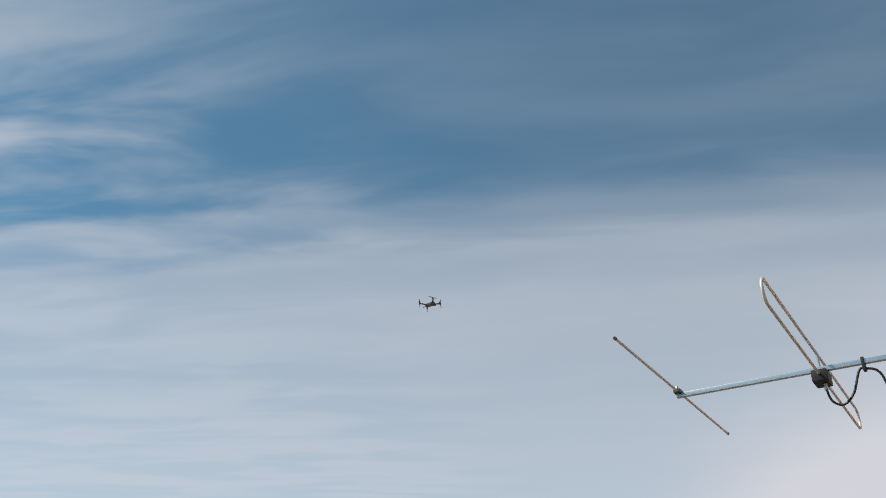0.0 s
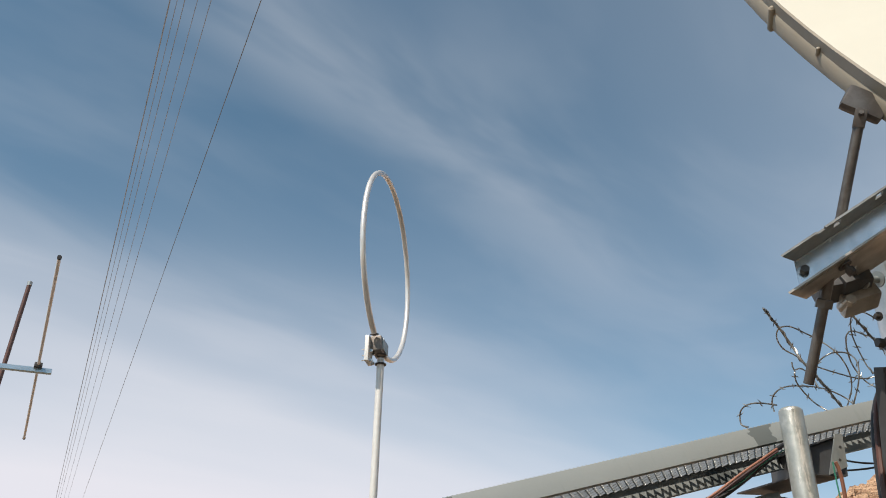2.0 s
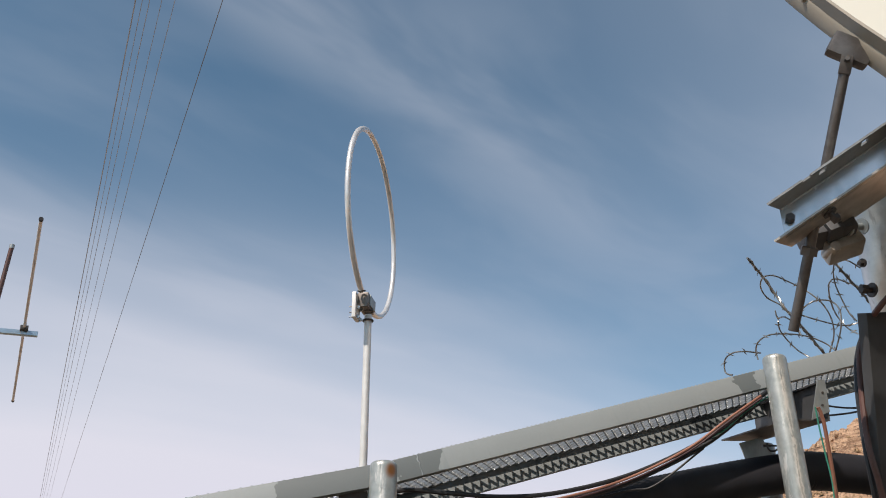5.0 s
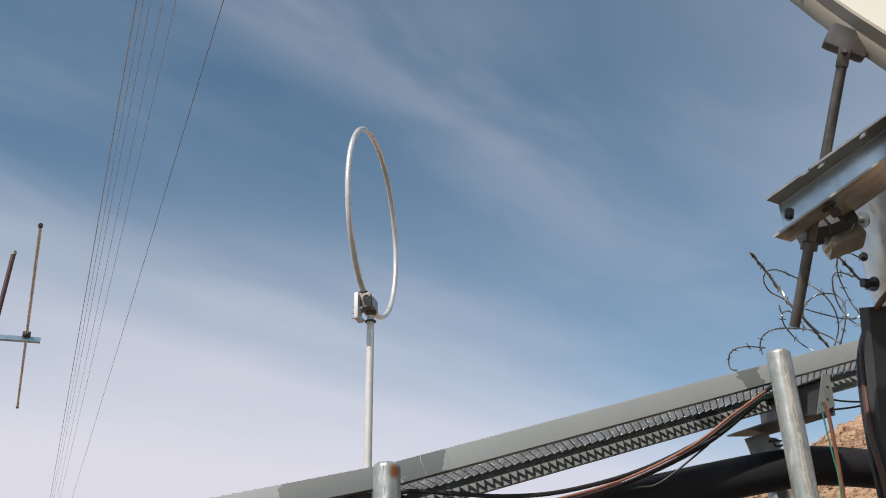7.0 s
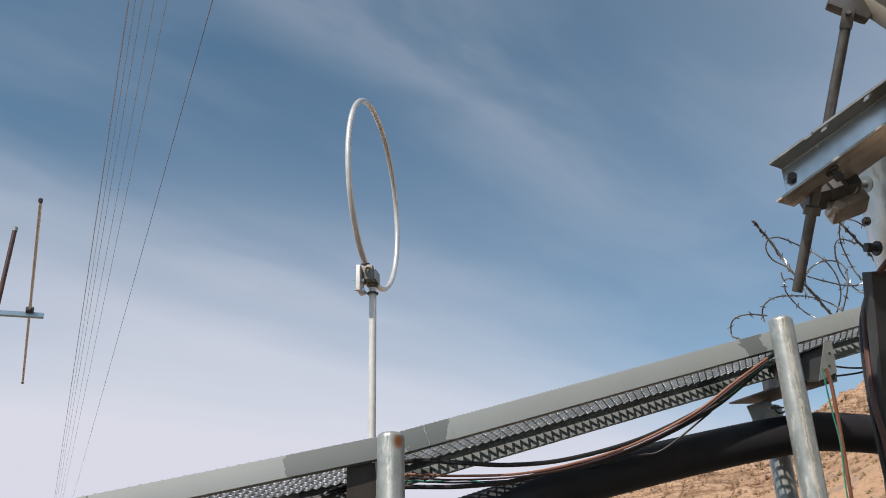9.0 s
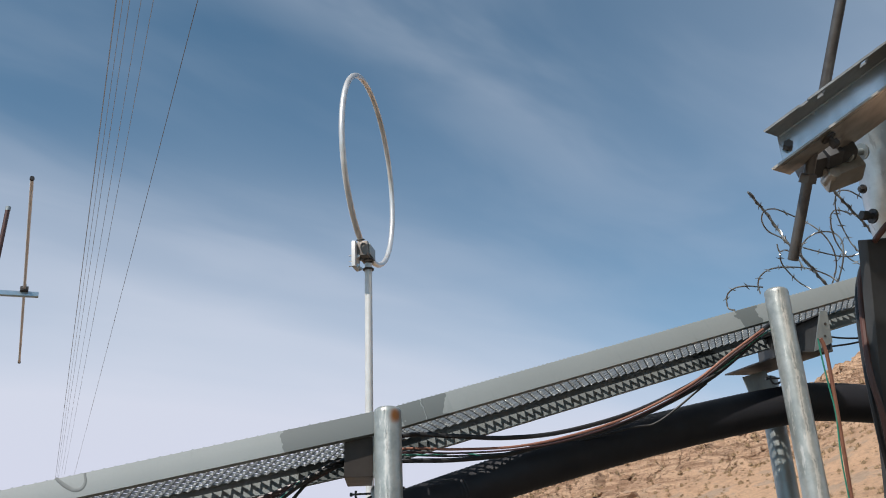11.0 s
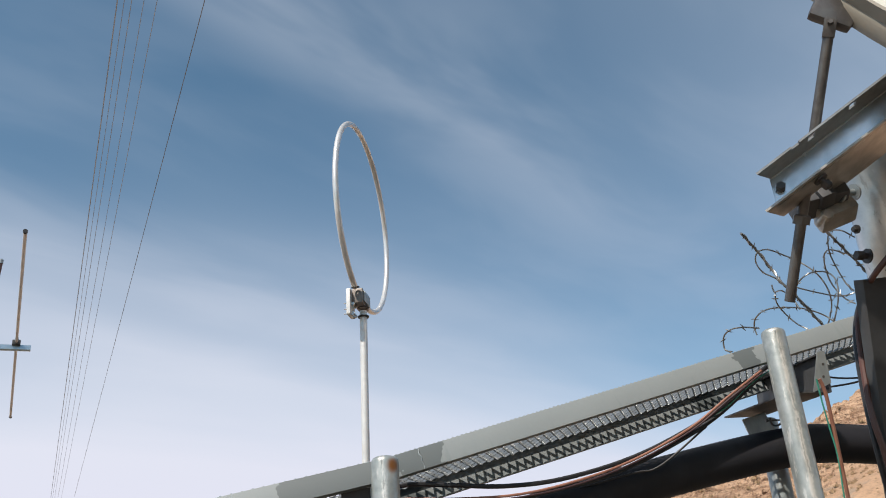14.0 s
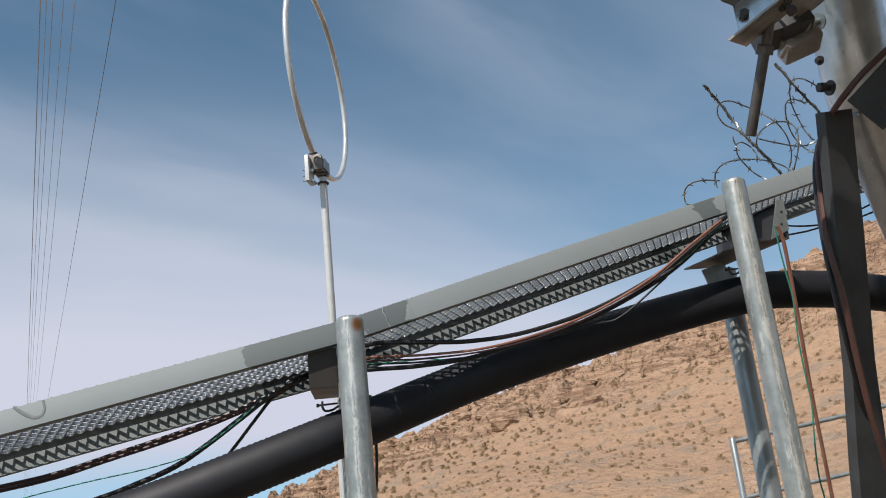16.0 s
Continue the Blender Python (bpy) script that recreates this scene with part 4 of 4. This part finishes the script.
    pts = [a, a - up * 0.06 - B_DIR * 0.015, a - up * 0.085 - B_DIR * 0.06, a - up * 0.04 - B_DIR * 0.11, tie - up * 0.005 + B_DIR * 0.025, tie - up * 0.0, tie - B_DIR * 0.06 - up * 0.035,
           V(mast.x, mast.y, 0) + B_DIR * 0.075 + V(0, 0, mast.z - 0.25), V(mast.x, mast.y, 0) + B_DIR * 0.036 + V(0, 0, mast.z - 0.42), V(mast.x, mast.y, 0) + B_DIR * 0.036 + V(0, 0, mast.z - 1.4)]
    bm = bmesh.new()
    tube(bm, glide(pts, 0.015), 0.0055, 8)
    part("feed_cable", bm, BLACK_CABLE, ob, "black coaxial feed cable")
    bm = bmesh.new()
    block(bm, frame_of(tie + up * 0.02, B_DIR, up), (0.014, 0.034, 0.062), 0.003)
    part("cable_tie", bm, RUBBER, ob, "black cable tie")


build_yagi()


def whip(top, foot_z, radius, label, lean=(0.0, 0.0)):
    ob = thing("mast_tube", (top[0] + lean[0], top[1] + lean[1], foot_z), label, "antenna mast")
    bm = bmesh.new()
    rod(bm, (top[0] + lean[0], top[1] + lean[1], foot_z), top, radius, 16)
    part("tube", bm, BROWN, ob)
    bm = bmesh.new()
    rod(bm, V(*top) - V(0, 0, 0.02), V(*top) + V(0, 0, 0.004), radius * 1.12, 16)
    part("cap", bm, GALV, ob, "pale worn end cap")


whip((-2.510, 4.240, 3.685), 0.0, 0.0125, "tall slim brown tube mast behind the beam antenna", (-0.10, -0.06))
whip(tuple(V(-2.489, 4.011, 2.486)), 0.0, 0.012, "short slim brown tube mast behind the beam antenna")

# ---- conductors high overhead ----
LINE_WAY = V(math.sin(radians(-25.9)), math.cos(radians(-25.9)), 0)
LINE_SIDE = V(LINE_WAY.y, -LINE_WAY.x, 0)


def conductor(offset, high, radius, material, label):
    bm = bmesh.new()
    pts = []
    for i in range(81):
        s = -60 + i * 8.5
        sag = 3.5 * (((s - 250) / 310) ** 2 - 1)
        pts.append(LINE_WAY * s + LINE_SIDE * offset + V(0, 0, 1.6 + high + sag * 0.35))
    tube(bm, pts, radius, 6)
    single("overhead_line", bm, material, pts[0], label, "power line", "power line conductors")


conductor(2.6, 20.0, 0.014, WIRE, "single dark overhead line crossing the sky")
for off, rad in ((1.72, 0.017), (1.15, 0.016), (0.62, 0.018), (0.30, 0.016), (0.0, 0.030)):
    conductor(off, 29.0, rad, FAR_WIRE, "distant overhead power conductor in a haze tint")

# ---- drone ----
def build_drone():
    at = V(-0.27, -0.13, 1.69) + V(-0.8265, 0.4305, 0.3628).normalized() * 15.0
    m = Matrix.Translation(at) @ pose(0, 0, 0, 4, -8, 35)
    ob = thing("drone", m, "small dark grey quadcopter drone hovering in the sky", "drone")
    bm = bmesh.new()
    block(bm, pose(0, 0, 0), (0.17, 0.075, 0.06), 0.02)
    part("body", bm, DRONE, ob, world=False)
    bm = bmesh.new()
    block(bm, pose(0.085, 0, -0.03), (0.04, 0.04, 0.04), 0.01)
    part("camera_pod", bm, BOX_DARK, ob, world=False)
    for sx, sy in ((1, 1), (1, -1), (-1, 1), (-1, -1)):
        tip = V(sx * 0.13, sy * 0.145, 0.02)
        bm = bmesh.new()
        tube(bm, [V(sx * 0.05, sy * 0.03, 0.0), tip], [0.014, 0.010], 8)
        arm = part("arm", bm, DRONE, ob, world=False)
        bm = bmesh.new()
        rod(bm, tip - V(0, 0, 0.02), tip + V(0, 0, 0.03), 0.015, 12)
        part("motor", bm, BOX_DARK, arm, world=False)
        bm = bmesh.new()
        block(bm, Matrix.Translation(tip + V(0, 0, 0.034)) @ pose(0, 0, 0, 0, 0, 30 + 70 * sx + 25 * sy), (0.20, 0.016, 0.003), 0.001)
        part("propeller", bm, DRONE, arm, world=False)
        bm = bmesh.new()
        rod(bm, tip - V(0, 0, 0.02), tip - V(sx * -0.01, 0, 0.075), 0.006, 6)
        part("leg", bm, DRONE, arm, world=False)


build_drone()

# ---- dish and its mount ----
MX, MY = V(0.83, -0.22, 0.505).normalized(), V(0.256, 0.967, 0.0).normalized()
MZ = MX.cross(MY).normalized()


def mount_frame(at):
    m = Matrix((MX, MY, MZ)).transposed().to_4x4()
    m.translation = Vector(at)
    return m


def bolt(parent, at, axis, size, long, material=None, washer=True):
    """A hex head on a shank, with a washer."""
    at, axis = Vector(at), Vector(axis).normalized()
    material = material or DARK_STEEL
    bm = bmesh.new()
    hexagon(bm, at + axis * long, axis, size, size * 0.62)
    tube(bm, [at, at + axis * long], size * 0.3, 12)
    if washer:
        tube(bm, [at + axis * 0.001, at + axis * 0.0045], size * 0.72, 18)
    part("bolt", bm, material, parent)


CLIP, FOLD = (0.665, 1.431, 2.986), (0.729, 1.346, 2.805)


def build_dish():
    n = V(-0.2272, -0.980, 0.3788).normalized()
    c, R, D = V(4.056, 0.908, 3.777), 3.51, 0.072
    u = n.cross(V(0, 0, 1)).normalized()
    w = n.cross(u).normalized()
    ob = thing("satellite_dish", c, "large cream-painted metal dish on a galvanised pole mount", "dish antenna")

    def spun(profile, seg=200):
        """Turns (radius, height along n) round the dish's axis."""
        bm = bmesh.new()
        rings = [[bm.verts.new(c + r * (math.cos(2 * math.pi * k / seg) * u + math.sin(2 * math.pi * k / seg) * w) + n * h) for k in range(seg)] for r, h in profile]
        for a, b in zip(rings, rings[1:]):
            for k in range(seg):
                bm.faces.new((a[k], a[(k + 1) % seg], b[(k + 1) % seg], b[k]))
        return bm

    face = [(R - 0.004, 0.0)] + [(R * q, 0.13 * (1 - q * q)) for q in (0.97, 0.9, 0.8, 0.65, 0.5, 0.3, 0.12, 0.01)]
    part("reflector", spun(face), DISH, ob, "smooth cream reflector back")
    rim = [(R - 0.004, 0.0), (R, -0.003), (R - 0.003, -D * 0.45), (R + 0.002, -D * 0.55), (R + 0.003, -D * 0.9), (R + 0.002, -D), (R - 0.03, -D - 0.002), (R - 0.03, -D + 0.004)]
    part("rim", spun(rim), RIM, ob, "dull tan folded rim")
    inner = [(R - 0.03, -D + 0.004)] + [(R * q, -D * 0.6 + 0.12 * (1 - q * q)) for q in (0.93, 0.8, 0.6, 0.4, 0.2, 0.01)]
    part("dish_front", spun(inner), DISH, ob)

    def on_rim(toward, r, h):
        """The place on the rim that lies towards a point."""
        d = V(*toward) - c
        d = (d - n * d.dot(n)).normalized()
        return c + d * r + n * h, d

    # a rolled seam clip across the rim, and the pressed end of a panel fold
    for toward, h0, h1, r in ((CLIP, -D * 0.25, -D * 1.08, 0.0085), (FOLD, -D * 0.30, -D * 0.58, 0.004)):
        a, d = on_rim(toward, R, h0)
        b, _ = on_rim(toward, R + 0.002, h1)
        bm = bmesh.new()
        tube(bm, [a + (b - a) * k for k in (0.0, 0.08, 0.5, 0.92, 1.0)], [r * 0.5, r, r, r, r * 0.6], 14)
        part("seam_clip", bm, RIM, ob, "rolled seam clip on the rim")
    return ob


build_dish()


def build_mount():
    corner = V(0.600, 1.397, 2.346)
    m = mount_frame(corner)
    head = V(0.931, 1.636, 2.434)
    ob = thing("dish_mount", (head.x, head.y, 0), "galvanised steel pole and slotted channel mount of the dish", "antenna mount")
    bm = bmesh.new()
    bend, low = V(0.953, 1.686, 2.262), V(1.048, 1.778, 2.016)
    foot = low + (low - bend).normalized() * (low.z / -(low - bend).normalized().z)
    line = glide([head + (head - bend).normalized() * 0.085, head, bend, low, foot], 0.03)
    tube(bm, line, 0.070, 36)
    part("pole", bm, MOUNT_POLE, ob, "thick bright galvanised pole")
    # channel: a web, a slotted upper flange, and a broad plate below it
    long, tall, wide, t = 0.62, 0.053, 0.060, 0.004
    bm = bmesh.new()
    # its end is cut plumb, so the foot of the web reaches further out
    cut = tall * 0.58
    ring = [[bm.verts.new(m @ V(x, y, z)) for x, z in ((0.0, 0.0), (long, 0.0), (long, -tall), (-cut, -tall))] for y in (0.0, t)]
    bm.faces.new(ring[0])
    bm.faces.new(ring[1][::-1])
    for k in range(4):
        bm.faces.new((ring[0][k], ring[0][(k + 1) % 4], ring[1][(k + 1) % 4], ring[1][k]))
    bmesh.ops.recalc_face_normals(bm, faces=bm.faces)
    channel = part("channel", bm, WEB_ZINC, ob, "slotted galvanised channel")
    # thin bright bead added to draw the highlight along the bend
    bm = bmesh.new()
    rod(bm, m @ V(0.0, -0.0005, -t - 0.0005), m @ V(long, -0.0005, -t - 0.0005), 0.0016, 8)
    part("bend", bm, GALV_BRIGHT, channel, "bright bead added as the bend's highlight")
    def slab(bm, x_near, x_far, x1, y_near, y_far, z0, z1):
        """A flat bar along the channel whose end is cut askew."""
        flat = ((x_near, y_near), (x1, y_near), (x1, y_far), (x_far, y_far))
        lo, hi = ([bm.verts.new(m @ V(x, y, z)) for x, y in flat] for z in (z0, z1))
        bm.faces.new(lo)
        bm.faces.new(hi[::-1])
        for k in range(4):
            bm.faces.new((lo[k], lo[(k + 1) % 4], hi[(k + 1) % 4], hi[k]))

    def skew(y):
        return -0.001 + 0.033 * y / wide

    bm = bmesh.new()
    near, mid = -wide * 0.90, -wide * 0.62
    slab(bm, skew(mid), skew(0.0), long, mid, 0.0, -t, 0.0)
    slab(bm, 0.062, 0.062, long, -wide, near, -t, 0.0)
    slab(bm, skew(-wide), skew(near), 0.044, -wide, near, -t, 0.0)
    at = None
    for s in (0.082, 0.175, 0.268, 0.361, 0.454, 0.547, long):
        slab(bm, skew(near) if at is None else at, skew(mid) if at is None else at, s, near, mid, -t, 0.0)
        at = s + 0.015
    bmesh.ops.recalc_face_normals(bm, faces=bm.faces)
    part("upper_flange", bm, SHADED_ZINC, channel, "flange with punched slots", smooth=False)
    bm = bmesh.new()
    slab(bm, -0.055, -0.010, 0.115, -0.012, 0.072, -tall, -tall + t)
    slab(bm, 0.115, 0.100, long, -0.012, 0.150, -tall, -tall + t)
    bmesh.ops.recalc_face_normals(bm, faces=bm.faces)
    part("lower_plate", bm, TAN, channel, "lower plate tinted for the ground's reflection", smooth=False)
    bm = bmesh.new()
    block(bm, frame_of(V(0.736, 1.520, 2.351), V(0.95, -0.1, 0.16), V(0.1, 0.25, 1.0)), (0.105, 0.060, 0.034), 0.006)
    block(bm, frame_of(V(0.736, 1.500, 2.359), V(0.9, -0.1, 0.3), V(0.1, 0.25, 1.0)), (0.030, 0.040, 0.050), 0.004)
    part("pivot_block", bm, STRUT, ob, "dark pivot block")
    bm = bmesh.new()
    tube(bm, [V(0.743, 1.530, 2.318) + V(0, 0.022, 0) * k for k in (-1, -0.8, 0.8, 1)], [0.010, 0.012, 0.012, 0.010], 18)
    block(bm, frame_of(V(0.770, 1.535, 2.328), V(0.93, -0.1, 0.30), V(0.1, 0.25, 1.0)), (0.075, 0.052, 0.034), 0.009)
    part("pivot_foot", bm, TAN, ob, "pivot foot tinted for the ground's reflection")
    bolt(ob, V(0.835, 1.565, 2.389), V(0.782, 1.545, 2.375) - V(0.835, 1.565, 2.389), 0.024, 0.030, GALV)
    bolt(ob, V(0.616, 1.401, 2.320), -MY, 0.018, 0.010, STRUT)
    bolt(ob, m @ V(0.070, 0.022, -tall), -MZ, 0.019, 0.012)
    bolt(ob, V(0.778, 1.505, 2.350), (-0.93, -0.3, 0.12), 0.017, 0.020, GALV)
    bolt(ob, V(0.838, 1.590, 2.256), (-0.95, -0.25, 0.02), 0.021, 0.016)
    bolt(ob, V(0.830, 1.586, 2.315), (-0.9, -0.3, -0.1), 0.013, 0.004)
    # adjusting rod with its nuts, from below the channel up to the rim; the lower half is threaded
    a, b = V(0.643, 1.546, 2.155), V(0.733, 1.281, 2.602)
    n = 240
    bm = bmesh.new()
    tube(bm, [a + (b - a) * (i / n) for i in range(n + 1)], [0.0096 + (0.0006 if i % 2 and i < n * 0.4 else 0.0) for i in range(n + 1)], 14)
    rod_ob = part("adjusting_rod", bm, THREAD, ob, "threaded steel rod")
    way = (b - a).normalized()
    k = (V(0.670, 1.475, 2.294) - a).length
    bm = bmesh.new()
    hexagon(bm, a + way * (k - 0.010), way, 0.034, 0.018)
    part("nut", bm, THREAD, rod_ob)
    bm = bmesh.new()
    block(bm, frame_of(b - way * 0.014, way, -MY), (0.036, 0.022, 0.022), 0.003)
    part("clevis", bm, THREAD, rod_ob)
    bm = bmesh.new()
    block(bm, frame_of(b + way * 0.016 + V(0.008, 0.012, 0.006), V(0.86, 0.0, -0.52), -MY), (0.080, 0.05, 0.026), 0.010)
    part("rim_lug", bm, THREAD, ob, "dark lug under the dish rim")
    bolt(ob, b - way * 0.012 - MY * 0.010, -MY, 0.011, 0.002, BOX_DARK, False)


build_mount()


def build_strut():
    top, foot = V(0.840, 1.599, 2.211), V(0.868, 1.876, 1.479)
    low = top + (foot - top) * (top.z / (top.z - foot.z))
    ob = thing("steel_strut", low, "dark flat steel strut leaning against the dish pole", "strut")
    m = frame_of(top, low - top, (0.2, -1, 0.1))
    bm = bmesh.new()
    half, length = 0.034, (low - top).length
    out = [(0.0, half), (0.25, half), (0.5, half * 0.88), (0.70, half * 1.15), (0.82, half * 1.2), (length, half)]
    rings = [[bm.verts.new(m @ V(x, s * h, z)) for s, z in ((-1, 0.004), (-0.92, 0.008), (0.92, 0.008), (1, 0.004), (1, -0.016), (-1, -0.016))] for x, h in out]
    for a, b in zip(rings, rings[1:]):
        for k in range(6):
            bm.faces.new((a[k], a[(k + 1) % 6], b[(k + 1) % 6], b[k]))
    bm.faces.new(rings[0])
    bm.faces.new(rings[-1][::-1])
    bmesh.ops.recalc_face_normals(bm, faces=bm.faces)
    part("bar", bm, STRUT, ob)
    bm = bmesh.new()
    rod(bm, m @ V(0.62, 0.012, 0.0075), m @ V(0.62, 0.012, 0.0095), 0.003, 10)
    part("rivet", bm, BOX_DARK, ob)


build_strut()


def build_gusset():
    at = V(0.894, 1.539, 2.198)
    ob = thing("pole_bracket", at, "dark drilled steel bracket on the dish pole", "bracket")
    m = frame_of(at, V(0.74, -0.1, 0.62), (0.25, -0.95, 0.15))
    bm = bmesh.new()
    block(bm, m @ pose(0.02, 0, 0), (0.12, 0.085, 0.006), 0.002)
    part("plate", bm, STRUT, ob, smooth=False)
    # dark disc standing in for the shade inside a bolt hole
    bm = bmesh.new()
    h = m @ V(-0.006, -0.014, 0.0)
    axis = m.to_3x3() @ V(0, 0, 1)
    tube(bm, [h + axis * 0.0025, h + axis * 0.0045], 0.008, 16)
    part("hole_disc", bm, BOX_DARK, ob)
    bm = bmesh.new()
    block(bm, m @ pose(0.06, 0.0, -0.035), (0.05, 0.07, 0.07), 0.004)
    part("clamp", bm, STRUT, ob, smooth=False)


build_gusset()
cable("cable", [V(1.000, 1.493, 2.349), V(0.916, 1.513, 2.285), V(0.870, 1.524, 2.251), V(0.842, 1.543, 2.224), V(0.825, 1.570, 2.204), V(0.847, 1.663, 2.205), V(0.826, 1.679, 2.152), V(0.813, 1.682, 2.071), V(0.799, 1.673, 1.960), V(0.809, 1.683, 1.873), V(0.821, 1.712, 1.754), V(0.839, 1.747, 1.636), V(0.863, 1.783, 1.547), V(0.919, 1.880, 1.389), V(0.981, 1.996, 1.167)], 0.0062, surface("rust_brown_cable", (0.115, 0.05, 0.038), 0.45, 0.0, (0.075, 0.035, 0.028), scale=15, fine=150, bump=0.05), "rust-brown cable running down the dark strut")
cable("cable", [V(0.870, 1.675, 2.233), V(0.851, 1.696, 2.200), V(0.829, 1.701, 2.148), V(0.815, 1.701, 2.076), V(0.802, 1.692, 1.966), V(0.803, 1.699, 1.870), V(0.817, 1.728, 1.773), V(0.856, 1.806, 1.646), V(0.901, 1.897, 1.511)], 0.0062, BLACK_CABLE, "black cable running down the dark strut")


# ---- razor wire ----
def build_razor():
    coils = [
        (0.0055, [V(1.298, 3.476, 3.191), V(1.375, 3.544, 3.133), V(1.427, 3.562, 3.047), V(1.458, 3.547, 2.962), V(1.532, 3.574, 2.881), V(1.628, 3.656, 2.803), V(1.711, 3.719, 2.738)]),
        (0.0034, [V(1.583, 3.654, 3.120), V(1.534, 3.641, 3.140), V(1.444, 3.584, 3.150), V(1.387, 3.568, 3.134), V(1.388, 3.618, 3.108), V(1.432, 3.676, 3.078), V(1.487, 3.677, 3.041), V(1.527, 3.654, 2.973), V(1.582, 3.676, 2.895)]),
        (0.0034, [V(1.623, 3.749, 3.159), V(1.654, 3.722, 3.116), V(1.692, 3.709, 3.062), V(1.743, 3.759, 3.010), V(1.777, 3.834, 2.956), V(1.756, 3.869, 2.877), V(1.717, 3.841, 2.823)]),
        (0.0036, [V(1.549, 3.655, 2.922), V(1.527, 3.595, 2.955), V(1.559, 3.589, 2.998), V(1.635, 3.623, 3.041), V(1.706, 3.639, 3.041), V(1.726, 3.619, 2.987), V(1.711, 3.617, 2.900), V(1.696, 3.674, 2.822), V(1.699, 3.740, 2.790)]),
        (0.0034, [V(1.461, 3.684, 3.017), V(1.469, 3.694, 2.984), V(1.518, 3.736, 3.005), V(1.573, 3.774, 2.987), V(1.598, 3.770, 2.918)]),
        (0.0034, [V(1.413, 3.554, 2.917), V(1.436, 3.608, 2.893), V(1.487, 3.664, 2.859), V(1.525, 3.664, 2.813), V(1.555, 3.630, 2.770), V(1.586, 3.641, 2.729)]),
        (0.0036, [V(1.246, 3.770, 2.738), V(1.229, 3.809, 2.762), V(1.226, 3.782, 2.813), V(1.246, 3.723, 2.827), V(1.295, 3.701, 2.827), V(1.380, 3.740, 2.831)]),
        (0.0036, [V(1.413, 3.875, 2.843), V(1.407, 3.869, 2.882), V(1.403, 3.811, 2.907), V(1.440, 3.767, 2.926), V(1.534, 3.789, 2.940), V(1.650, 3.839, 2.944), V(1.735, 3.852, 2.912), V(1.768, 3.824, 2.861)]),
        (0.0034, [V(1.843, 3.581, 3.182), V(1.769, 3.535, 3.199), V(1.703, 3.497, 3.182), V(1.692, 3.522, 3.153), V(1.718, 3.592, 3.115), V(1.749, 3.631, 3.059), V(1.767, 3.622, 2.977), V(1.785, 3.604, 2.930)]),
        (0.0034, [V(1.828, 3.680, 3.146), V(1.743, 3.627, 3.148), V(1.712, 3.632, 3.131), V(1.731, 3.700, 3.091), V(1.767, 3.756, 3.029), V(1.804, 3.754, 2.957), V(1.836, 3.725, 2.912)]),
        (0.0055, [V(1.612, 3.433, 3.240), V(1.677, 3.456, 3.146), V(1.753, 3.521, 3.098), V(1.849, 3.592, 3.028), V(1.918, 3.622, 2.914)]),
        (0.0034, [V(1.555, 3.637, 2.976), V(1.637, 3.674, 2.966), V(1.762, 3.727, 2.957), V(1.834, 3.720, 2.962), V(1.888, 3.657, 2.985)]),
    ]
    rng = random.Random(6)
    ob = thing("razor_wire", coils[0][1][-1], "tangled bare razor wire coil above the grating", "razor wire")
    for radius, pts in coils:
        line = glide(pts, 0.012)
        bm = bmesh.new()
        tube(bm, line, radius, 7)
        if radius > 0.005:
            # a second strand twisted round the first
            twist = []
            for i, p in enumerate(line):
                d = (line[min(i + 1, len(line) - 1)] - line[max(i - 1, 0)]).normalized()
                s = d.orthogonal().normalized()
                twist.append(p + radius * 1.1 * (math.cos(i * 0.9) * s + math.sin(i * 0.9) * d.cross(s)))
            tube(bm, twist, radius * 0.7, 6)
        for i in range(2, len(line) - 2, 5):
            d = (line[i + 1] - line[i - 1]).normalized()
            s = (d.orthogonal().normalized() * rng.uniform(-1, 1) + d.cross(d.orthogonal()).normalized() * rng.uniform(-1, 1)).normalized()
            for k in (1, -1):
                tip = line[i] + s * k * 0.017 + d * k * 0.012
                tube(bm, [line[i] - d * 0.003 * k, line[i] + s * k * 0.008 + d * 0.003 * k, tip], [0.0032, 0.0026, 0.0004], 5)
        part("coil" if radius < 0.005 else "strand", bm, RAZOR, ob)


build_razor()


# ---- chain-link fence ----
def build_fence():
    a, b = V(2.515, 7.779, 1.794), V(3.570, 7.724, 1.921)
    la, lb = V(2.608, 7.922, 1.305), V(3.590, 7.847, 1.501)
    way = (b - a).normalized()
    end = a + way * 1.75
    ob = thing("chain_link_fence", (a.x, a.y, 0), "galvanised chain-link fence on the sandy ground", "fence")
    for p, r in ((a, 0.028), (end, 0.034)):
        bm = bmesh.new()
        tube(bm, [V(p.x, p.y, 0), V(p.x, p.y, p.z + 0.02), V(p.x, p.y, p.z + 0.035)], [r, r, r * 0.6], 16)
        part("post", bm, GALV, ob)
    drop = (la - a).z
    for dz in (0.0, drop * 0.98, drop * 2.6):
        bm = bmesh.new()
        rod(bm, a + V(0, 0, dz), end + V(0, 0, dz), 0.019, 14)
        part("rail", bm, GALV, ob)
    # woven mesh
    bm = bmesh.new()
    cell, low = 0.055, 0.05
    count = int(1.75 / cell)
    for i in range(count):
        pts = []
        base = a + way * (i * cell + cell / 2)
        rows = int((base.z - low) / (cell / 2))
        for j in range(rows + 1):
            pts.append(base + way * (cell * 0.5 * (1 if j % 2 else -1)) + V(0, 0.004 * (1 if (i + j) % 2 else -1), -j * cell / 2))
        tube(bm, pts, 0.0017, 4)
    tagged(part("mesh", bm, GALV, ob, "thin diamond wire mesh", smooth=False), kind="stuff")


build_fence()
